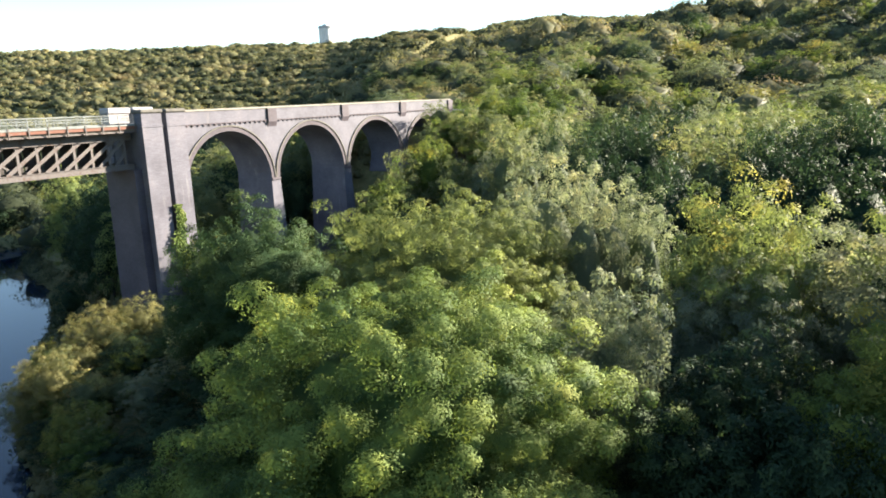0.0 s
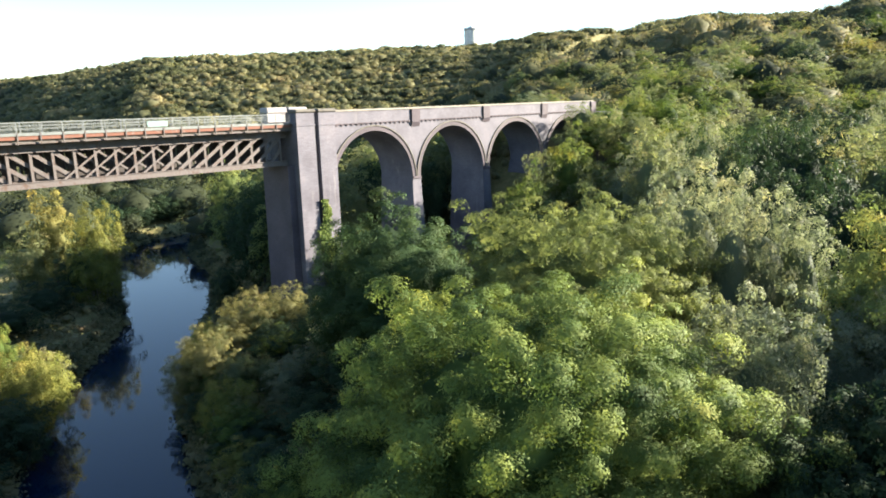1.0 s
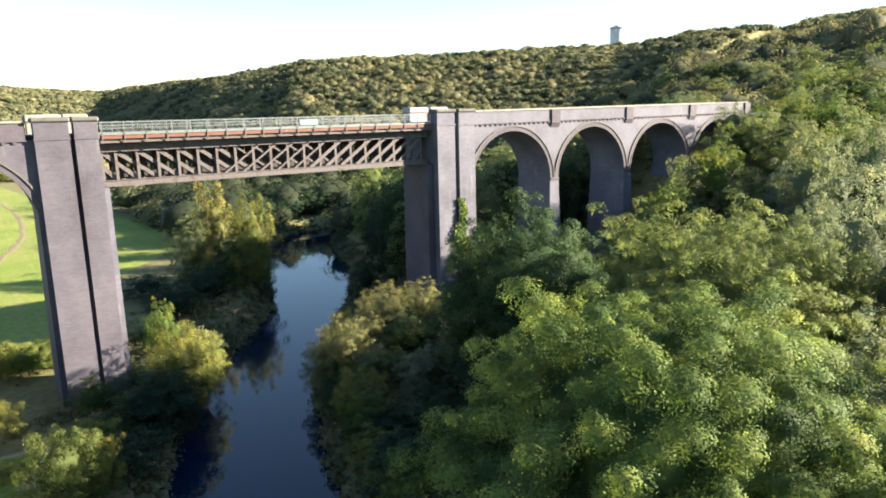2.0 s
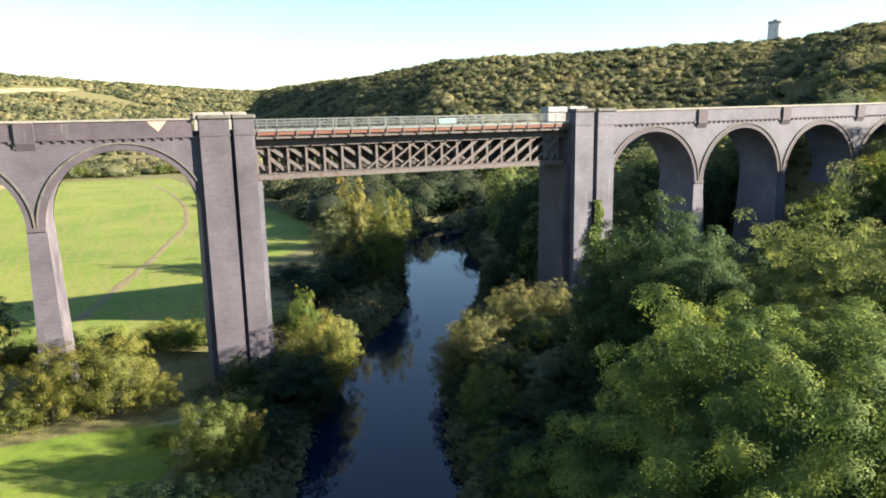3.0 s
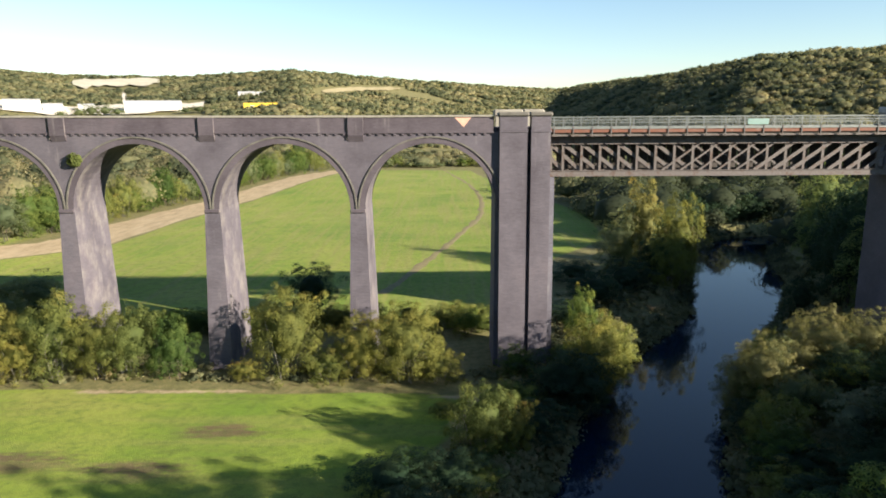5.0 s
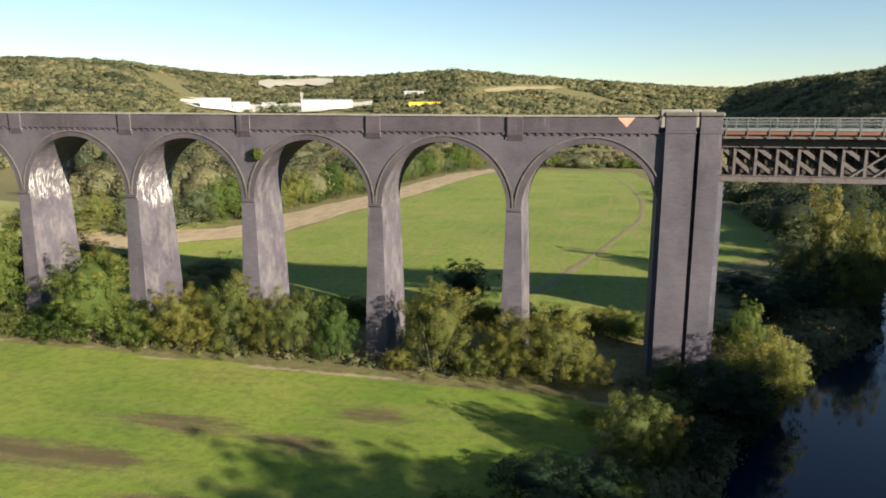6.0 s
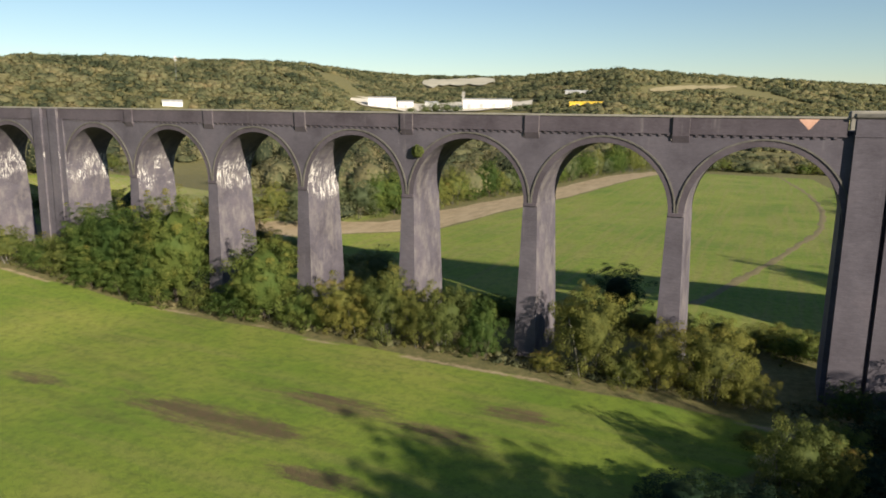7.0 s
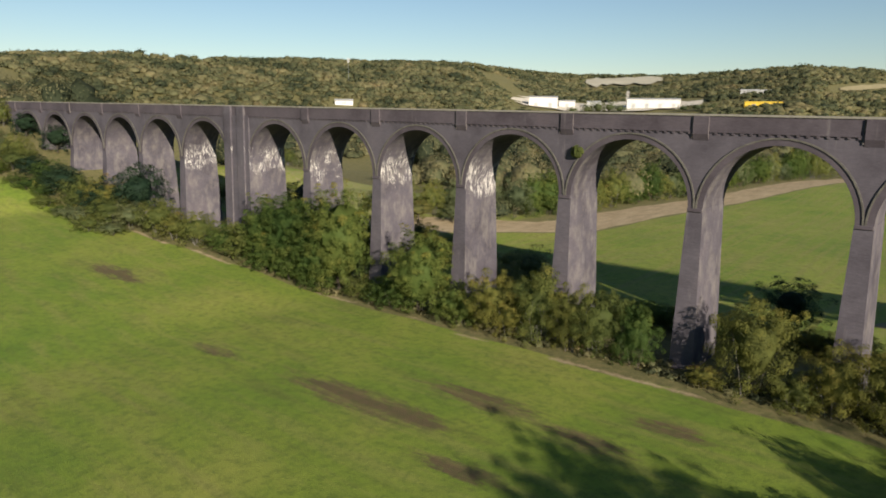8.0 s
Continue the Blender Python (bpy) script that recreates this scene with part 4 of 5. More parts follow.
# trees and bushes that stand out: kind, x, y, height of the top, width
SINGLES = [
    # thorns and young trees along the foot of the western arches
    ("thorn", -26.2, -3.4, 14.9, 9.2), ("thorn", -17.0, -4.2, 11.6, 7.0), ("thorn", -11.2, -5.0, 12.9, 9.4), ("thorn", -7.2, -5.2, 7.6, 6.0), ("shrub", -21.0, -4.6, 7.5, 5.5), ("thorn", -31.4, -4.6, 6.0, 4.0),
    ("green_shrub", -40.9, -3.4, 11.4, 6.2), ("shrub", -46.2, -3.4, 12.8, 7.6), ("thorn", -50.3, -3.6, 12.4, 7.4), ("shrub", -55.8, -3.2, 14.0, 8.0), ("thorn", -60.2, -3.8, 9.8, 6.5), ("thorn", -63.8, -3.2, 12.3, 8.6), ("green_shrub", -68.6, -3.6, 8.6, 6.0), ("green_shrub", -71.4, -3.4, 9.5, 6.4),
    ("low_ash", -78.9, -2.6, 17.0, 11.5), ("green_shrub", -83.2, -3.6, 9.5, 7.2), ("green_shrub", -88.0, -3.0, 7.4, 6.0), ("shrub", -92.0, -3.2, 6.8, 5.5),
    ("low_ash", -98.2, -2.4, 22.4, 12.0), ("low_ash", -105.0, -2.2, 19.6, 11.0), ("low_ash", -112.6, -2.2, 20.2, 11.5), ("low_ash", -119.4, -2.4, 19.0, 10.5), ("low_ash", -102.9, -3.8, 14.2, 9.5), ("green_shrub", -109.5, -4.2, 11.5, 8.0), ("low_ash", -117.0, -4.4, 13.2, 9.0), ("shrub", -124.8, -3.4, 13.6, 9.5), ("green_shrub", -131.5, -4.0, 12.4, 8.5),
    ("shrub", -140.0, -5.0, 14.2, 10.0), ("thorn", -147.0, -6.0, 13.0, 9.0), ("shrub", -153.5, -6.5, 16.0, 10.0), ("dark", -166.0, -4.6, 23.6, 13.0), ("thorn", -174.0, -8.0, 19.5, 11.0),
    # the western bank of the river
    ("shrub", -2.6, -24.4, 10.6, 6.6), ("thorn", 0.6, -23.0, 8.6, 4.2), ("thorn", 12.7, -3.8, 11.2, 8.0), ("shrub", 15.8, 0.6, 9.6, 7.0), ("darkmid", 7.2, -10.2, 9.0, 9.5), ("darkmid", 10.5, -8.5, 8.0, 7.0), ("green_shrub", 2.8, -4.2, 7.4, 4.6),
    ("dark", -11.0, -31.0, 6.4, 7.0), ("dark", -5.5, -31.0, 6.8, 7.0), ("green_shrub", 1.0, -14.5, 6.5, 6.5), ("darkmid", 3.0, -19.5, 6.5, 7.0), ("darkmid", -7.5, -40.0, 8.0, 8.0), ("green_shrub", -16.0, -39.0, 6.4, 6.5), ("darkmid", -13.0, -47.0, 8.6, 9.0), ("shrub", -6.0, -15.0, 4.6, 3.6), ("green_shrub", 13.8, 10.5, 11.0, 4.6),
    ("yellow", 34.6, 54.6, 23.0, 8.2), ("thorn", 39.6, 46.5, 20.0, 9.5), ("round", 29.5, 52.0, 16.0, 9.5), ("shrub", 36.2, 41.0, 14.0, 8.0), ("dark", -28.4, 24.2, 12.0, 8.7),
    ("dark", 14.0, 18.0, 7.0, 8.0), ("dark", 19.5, 28.0, 9.5, 10.0), ("dark", 27.0, 36.5, 10.0, 9.0), ("dark", 35.0, 44.0, 13.0, 8.0), ("round", 36.0, 62.0, 16.0, 9.0), ("darkmid", 19.0, 45.0, 8.0, 9.0), ("dark", 40.0, 76.0, 14.0, 10.0), ("dark", 47.0, 88.0, 14.0, 11.0), ("round", 40.0, 100.0, 13.0, 10.0),
    # the eastern bank
    ("osier", 30.6, -11.0, 10.6, 7.4), ("osier", 28.4, -10.2, 8.4, 5.6), ("osier", 40.6, -4.4, 12.0, 8.2), ("osier", 46.2, -4.2, 11.8, 8.0), ("osier", 36.4, -6.6, 9.4, 6.4), ("sallow", 33.6, -24.0, 9.4, 4.6), ("sallow", 37.0, -22.5, 9.6, 4.6), ("sallow", 43.0, -20.0, 11.5, 6.0),
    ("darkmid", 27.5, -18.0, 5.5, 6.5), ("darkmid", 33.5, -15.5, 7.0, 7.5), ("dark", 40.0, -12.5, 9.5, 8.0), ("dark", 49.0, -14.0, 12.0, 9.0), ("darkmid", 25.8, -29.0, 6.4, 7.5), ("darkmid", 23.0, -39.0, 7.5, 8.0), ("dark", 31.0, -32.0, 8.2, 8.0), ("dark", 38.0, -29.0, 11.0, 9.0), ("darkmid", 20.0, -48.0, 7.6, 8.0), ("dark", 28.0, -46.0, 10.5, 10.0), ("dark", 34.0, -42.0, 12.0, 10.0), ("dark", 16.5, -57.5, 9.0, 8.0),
    ("sallow", 51.4, -2.6, 10.8, 6.0), ("dark", 66.0, -9.0, 16.5, 13.0), ("green_shrub", 57.0, -3.4, 16.2, 4.4), ("shrub", 60.4, -6.0, 17.2, 7.0), ("maple", 74.5, 60.0, 27.0, 11.0), ("maple", 71.5, 55.0, 18.0, 8.0), ("sallow", 63.0, 22.0, 9.0, 6.8),
    ("ash", 89.0, -15.0, 24.5, 9.0), ("round", 96.0, -12.0, 27.5, 9.0), ("ash", 103.0, -14.0, 30.5, 10.0), ("birch", 109.0, -10.0, 32.5, 6.0), ("ash", 116.0, -12.0, 33.5, 9.0),
    ("birch", 123.0, -8.0, 34.5, 6.0), ("round", 100.0, -21.0, 25.5, 9.0), ("ash", 112.0, -22.0, 29.0, 10.0), ("dark", 86.0, -22.0, 20.5, 9.0), ("round", 121.0, -18.0, 33.0, 9.0),
    ("dark", 60.0, 106.0, 11.0, 9.0), ("dark", 66.0, 114.0, 12.0, 9.0), ("dark", 77.0, 122.0, 10.0, 10.0), ("dark", 90.0, 130.0, 12.0, 12.0), ("yellow", -111.0, 35.0, 11.0, 7.0),
]
SINGLES += [("dark", 72 + 7.6 * k, 121 + 2.4 * k, 9.5 + (k % 3), 11) for k in range(8)]
for k in range(13):
    y = -58 + 5.2 * k
    SINGLES.append(("green_shrub", float(river_x(y)) - float(river_half(y)) - 5.6, y + 1.5, 3.2 + 1.2 * (k % 3), 5.0))
    SINGLES.append(("shrub" if k % 3 else "green_shrub", float(river_x(y)) + float(river_half(y)) + 4.2, y - 1.0, 5.0 + 1.2 * (k % 4), 6.0))
SINGLES += [("dark", 44 + 7.5 * k, 120 + 9 * (k % 3) + k, 11 + 2 * (k % 2), 11) for k in range(10)]
for name, x, y, top, w in SINGLES:
    plant(name, x, y, top, w, fine=math.hypot(x + 6, y + 88) < 150)


# the grove that climbs from the river, placed to fit the camera's view: kind, x, y, height of the top, width
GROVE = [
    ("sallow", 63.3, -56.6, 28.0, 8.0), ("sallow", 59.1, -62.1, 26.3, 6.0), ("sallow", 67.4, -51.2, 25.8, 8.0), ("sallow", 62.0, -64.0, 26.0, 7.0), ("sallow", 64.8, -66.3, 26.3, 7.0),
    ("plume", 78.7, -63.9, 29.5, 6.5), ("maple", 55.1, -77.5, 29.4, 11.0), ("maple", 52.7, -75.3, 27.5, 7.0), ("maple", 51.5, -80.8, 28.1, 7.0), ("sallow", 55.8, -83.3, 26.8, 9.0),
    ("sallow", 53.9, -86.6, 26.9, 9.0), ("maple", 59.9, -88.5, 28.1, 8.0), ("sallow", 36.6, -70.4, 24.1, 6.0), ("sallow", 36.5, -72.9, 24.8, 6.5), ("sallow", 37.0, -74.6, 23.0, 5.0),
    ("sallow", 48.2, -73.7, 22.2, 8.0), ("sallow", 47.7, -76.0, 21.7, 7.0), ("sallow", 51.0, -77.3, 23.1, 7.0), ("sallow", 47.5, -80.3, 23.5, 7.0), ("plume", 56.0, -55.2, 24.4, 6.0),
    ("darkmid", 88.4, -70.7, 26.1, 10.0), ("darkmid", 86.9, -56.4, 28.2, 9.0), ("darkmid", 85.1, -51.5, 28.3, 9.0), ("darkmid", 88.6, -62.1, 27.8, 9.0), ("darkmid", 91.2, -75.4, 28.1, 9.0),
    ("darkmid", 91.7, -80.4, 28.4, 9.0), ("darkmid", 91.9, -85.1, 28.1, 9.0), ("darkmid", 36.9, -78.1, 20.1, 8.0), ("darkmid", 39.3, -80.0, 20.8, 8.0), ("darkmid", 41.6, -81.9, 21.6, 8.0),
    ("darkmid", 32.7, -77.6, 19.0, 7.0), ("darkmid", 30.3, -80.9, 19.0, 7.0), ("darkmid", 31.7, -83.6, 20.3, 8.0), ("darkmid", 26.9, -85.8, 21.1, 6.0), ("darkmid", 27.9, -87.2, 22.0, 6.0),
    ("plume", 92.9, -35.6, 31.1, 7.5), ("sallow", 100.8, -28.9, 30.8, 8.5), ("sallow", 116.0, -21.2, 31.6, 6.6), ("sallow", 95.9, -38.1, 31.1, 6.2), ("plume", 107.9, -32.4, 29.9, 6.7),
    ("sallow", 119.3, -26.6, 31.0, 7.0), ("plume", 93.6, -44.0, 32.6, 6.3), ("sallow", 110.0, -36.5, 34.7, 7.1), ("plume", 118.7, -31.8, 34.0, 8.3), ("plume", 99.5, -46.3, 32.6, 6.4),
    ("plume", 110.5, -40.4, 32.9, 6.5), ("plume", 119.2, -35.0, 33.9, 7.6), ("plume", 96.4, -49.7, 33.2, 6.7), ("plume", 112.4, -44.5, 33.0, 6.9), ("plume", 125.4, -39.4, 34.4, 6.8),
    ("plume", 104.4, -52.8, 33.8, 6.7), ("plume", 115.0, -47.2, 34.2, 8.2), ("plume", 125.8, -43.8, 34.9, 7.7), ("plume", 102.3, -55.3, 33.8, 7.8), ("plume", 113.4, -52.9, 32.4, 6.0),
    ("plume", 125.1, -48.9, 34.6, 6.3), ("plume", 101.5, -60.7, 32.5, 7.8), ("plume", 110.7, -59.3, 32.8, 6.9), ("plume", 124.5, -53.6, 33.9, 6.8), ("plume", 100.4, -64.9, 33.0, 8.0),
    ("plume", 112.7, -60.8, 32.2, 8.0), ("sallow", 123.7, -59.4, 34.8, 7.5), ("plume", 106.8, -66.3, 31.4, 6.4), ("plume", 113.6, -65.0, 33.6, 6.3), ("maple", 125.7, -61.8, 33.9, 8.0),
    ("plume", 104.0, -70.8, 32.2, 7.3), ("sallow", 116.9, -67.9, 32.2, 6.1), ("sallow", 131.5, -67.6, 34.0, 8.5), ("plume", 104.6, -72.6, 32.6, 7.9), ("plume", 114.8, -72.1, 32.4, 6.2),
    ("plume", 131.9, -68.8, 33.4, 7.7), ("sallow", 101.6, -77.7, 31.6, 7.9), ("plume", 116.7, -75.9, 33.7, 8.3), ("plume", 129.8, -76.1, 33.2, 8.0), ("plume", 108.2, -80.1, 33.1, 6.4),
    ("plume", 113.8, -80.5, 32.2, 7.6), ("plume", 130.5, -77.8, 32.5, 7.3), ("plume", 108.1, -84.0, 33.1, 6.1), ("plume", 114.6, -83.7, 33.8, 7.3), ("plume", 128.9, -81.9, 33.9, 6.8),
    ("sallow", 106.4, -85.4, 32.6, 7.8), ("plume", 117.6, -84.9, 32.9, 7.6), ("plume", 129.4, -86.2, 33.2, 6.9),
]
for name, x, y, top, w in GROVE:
    # patches swapped for the dark kind to paint shaded gaps between the plumes
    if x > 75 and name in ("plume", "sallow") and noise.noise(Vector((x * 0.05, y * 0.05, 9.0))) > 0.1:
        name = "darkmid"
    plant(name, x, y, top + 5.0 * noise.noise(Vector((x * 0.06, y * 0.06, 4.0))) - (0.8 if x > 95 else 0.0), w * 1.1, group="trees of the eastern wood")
# unseen trees right of the view, added to cast shade on the bank
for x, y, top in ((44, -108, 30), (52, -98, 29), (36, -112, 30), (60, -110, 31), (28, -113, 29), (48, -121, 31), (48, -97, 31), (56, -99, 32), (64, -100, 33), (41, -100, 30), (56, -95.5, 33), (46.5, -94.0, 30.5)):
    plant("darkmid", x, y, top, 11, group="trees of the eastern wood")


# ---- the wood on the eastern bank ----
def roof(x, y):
    """How high the wood grows: kept low before the arches to fit the camera's view."""
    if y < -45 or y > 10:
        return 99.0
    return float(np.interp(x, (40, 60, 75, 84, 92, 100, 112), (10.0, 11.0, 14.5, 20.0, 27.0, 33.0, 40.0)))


rnd = random.Random(11)
spots = []
for gxk in range(0, 34):
    for gyk in range(0, 47):
        x, y = 20 + gxk * 6.5 + rnd.uniform(-3.0, 3.0), -151 + gyk * 6.5 + rnd.uniform(-3.0, 3.0)
        s = x - float(river_x(y)) - float(river_half(y))
        r = math.hypot(x + 6, y + 88)
        if s < 5.0 or r > 186 or r < 34 or (-4.5 < y < DEPTH + 4.5 and x < 150) or (math.hypot(x - 75, y - 60) < 8):
            continue
        if any(math.hypot(x - a, y - b) < c for a, b, c in ((24.7, -66.0, 13), (49.4, -52, 10.5), (44, -31.2, 8), (37, -90, 7))):
            continue
        if math.degrees(math.atan2(x + 6, y + 88)) > (96 if r > 130 else 114) or (y > 10 and s > 105):
            continue
        spots.append((x, y, r, s))
for x, y, r, s in spots:
    g = ground_at(x, y)
    u = rnd.random()
    patch = noise.noise(Vector((x * 0.03, y * 0.03, 3.0)))
    # the dark kind is favoured behind the viaduct, to paint its shaded wood
    name = "dark" if u < 0.06 - 0.2 * patch or (y > 8 and u < 0.6) else "ash" if u < 0.26 else "birch" if u < 0.70 else "round" if u < 0.95 else "yellow"
    h = {"dark": 10, "ash": 11.5, "birch": 12.5, "round": 8.5, "yellow": 9}[name] * rnd.uniform(0.6, 1.3)
    # beyond the view: tall trees added to cast shade, low ones to admit sun
    if math.degrees(math.atan2(x + 6, y + 88)) > 94:
        h = rnd.uniform(14, 18) if 60 < r < 98 else rnd.uniform(3, 5)
    elif r < 106 and y < -25:
        h = rnd.uniform(2.5, 5.0)
        name = rnd.choice(("dark", "dark", "green_shrub", "birch"))
    if y > 10:
        h = rnd.uniform(17, 24)
        name = rnd.choice(("plume", "sallow", "birch", "dark", "maple", "plume")) if s > 16 else "dark"
        if math.degrees(math.atan2(x + 6, y + 88)) < 29:
            h, name = rnd.uniform(5, 8), "dark"
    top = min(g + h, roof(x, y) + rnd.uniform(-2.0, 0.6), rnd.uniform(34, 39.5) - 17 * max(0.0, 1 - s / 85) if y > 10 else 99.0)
    if top < g + 3:
        top, name = g + 3 + rnd.random(), "green_shrub"
    wide = min(max(4.2, (top - g) * rnd.uniform(0.65, 0.95)), 10.5) * (0.8 if name == "birch" else 1)
    plant(name, x, y, top, wide, group="trees of the eastern wood")

# single trees that stand out on the eastern hillside
for k in range(190):
    az, r = rnd.uniform(52, 93), math.sqrt(rnd.uniform(190 ** 2, 345 ** 2))
    x, y = -6 + r * math.sin(radians(az)), -86 + r * math.cos(radians(az))
    if -6 < y < DEPTH + 6 and x < 160:
        continue
    u = rnd.random()
    name = "round" if u < 0.34 else "ash" if u < 0.52 else "maple" if u < 0.66 else "sallow" if u < 0.82 else "dark" if u < 0.92 else "yellow"
    h = rnd.uniform(8.5, 13.5)
    plant(name, x, y, ground_at(x, y) + h, h * rnd.uniform(0.9, 1.25), group="trees of the eastern hillside")

# hedge and wood beyond the far field
for k in range(44):
    y = 62 + k * 6.5 + rnd.uniform(-2, 2)
    x = float(strip_x(y)) - float(np.interp(y, (40, 90, 290, 340), (30, 22, 21, 14))) - rnd.uniform(0, 3)
    plant(rnd.choice(("low_ash", "shrub", "round", "low_ash", "yellow" if k % 5 == 0 else "green_shrub")), x, y, ground_at(x, y) + rnd.uniform(9, 16), rnd.uniform(8, 11), group="trees along the far field")
for k in range(16):
    x = -64 + k * 7.0 + rnd.uniform(-2, 2)
    y = 345 + rnd.uniform(-5, 12)
    plant(rnd.choice(("round", "shrub", "round", "green_shrub")), x, y, ground_at(x, y) + rnd.uniform(3, 8), rnd.uniform(7, 12), group="trees along the far field")
for k in range(26):
    x, y = -64 + k * 2.7 + rnd.uniform(-1, 1), 15.5 + rnd.uniform(-1.5, 4.5)
    plant(rnd.choice(("green_shrub", "shrub", "thorn")), x, y, ground_at(x, y) + rnd.uniform(2.2, 4.4), rnd.uniform(4.0, 6.5), group="hedge behind the viaduct")
# along the foot of the western arches as the ground climbs
for k in range(18):
    x, y = -160 - k * 5.0 + rnd.uniform(-1.5, 1.5), -8.0 - rnd.uniform(0, 4) - 0.03 * k * k
    h = rnd.uniform(5.5, 9.0)
    plant(rnd.choice(("shrub", "green_shrub", "round", "dark")), x, y, ground_at(x, y) + h, rnd.uniform(8, 11), group="bushes along the western arches")
    plant(rnd.choice(("shrub", "green_shrub", "round")), x + 2.5, y - 6.0, ground_at(x + 2.5, y - 6.0) + rnd.uniform(2.5, 4.5), rnd.uniform(5, 7), group="bushes along the western arches")
for k in range(26):
    x, y = -214 - rnd.uniform(0, 60), -75 + k * 3.4 + rnd.uniform(-2, 2)
    plant(rnd.choice(("shrub", "ash", "round", "dark")), x, y, ground_at(x, y) + rnd.uniform(5, 9), rnd.uniform(7, 10), group="trees at the head of the field")
for k in range(64):
    x, y = (rnd.uniform(-215, -118), rnd.uniform(14, 95)) if k < 34 else (rnd.uniform(-122, -74), rnd.uniform(15, 60))
    if k >= 34 and x > strip_x(max(y, 40)) - 4 and y > 40:
        continue
    plant(rnd.choice(("shrub", "green_shrub", "round", "yellow")), x, y, ground_at(x, y) + rnd.uniform(3, 7), rnd.uniform(6, 9), group="scrub beyond the western arches")


# ---- woods on the valley sides ----
def low_tree(lev, x, y, z, h, w, sprays, leaf, store):
    """A small heart of shade inside a cloud of sprays, adding verts, triangles and facings to the store."""
    c = np.array([x, y, z + h * 0.50])
    big = h > 4.6
    v, f = lump(c, np.array([w, w, h]) * (0.37 if big else 0.33 if w > 5 else 0.24), lev, 0.5)
    store.append((v, f, ICO[lev][0] + np.array([0, 0, 0.5])))
    d = unit(np.random.randn(sprays, 3) + np.array([0, 0, 0.55]))
    tuft = 1 + 0.16 * np.sin(d[:, 0] * 5 + x) * np.sin(d[:, 1] * 5 + y) * np.cos(d[:, 2] * 4 + x)
    p = c + d * np.array([w * 0.5, w * 0.5, h * 0.5]) * (tuft * (0.80 + 0.22 * np.random.rand(sprays) if big else tuft * (0.62 + 0.42 * np.random.rand(sprays))))[:, None]
    v, f = kites(p, unit(d + 0.4 * np.random.randn(sprays, 3) + np.array([0, 0, 0.2])), leaf * (0.6 + 0.8 * np.random.rand(sprays)), 0.62, True)
    store.append((v, f[:, :3], np.repeat(unit(d + 0.15 * np.random.randn(sprays, 3) + np.array([0, 0, 0.25 if big else 0.6])), 3, 0)))


def stuff(name, label, category, store, tints, material):
    off, fs = 0, []
    for v, f, _ in store:
        fs.append(f + off)
        off += len(v)
    me = leaf_mesh(name, [q[0] for q in store], fs, [q[2] for q in store], tints, material)
    return tagged(new(name, me), label, category, kind="stuff")


np.random.seed(5)
rnd = random.Random(23)
store, tints = [], []
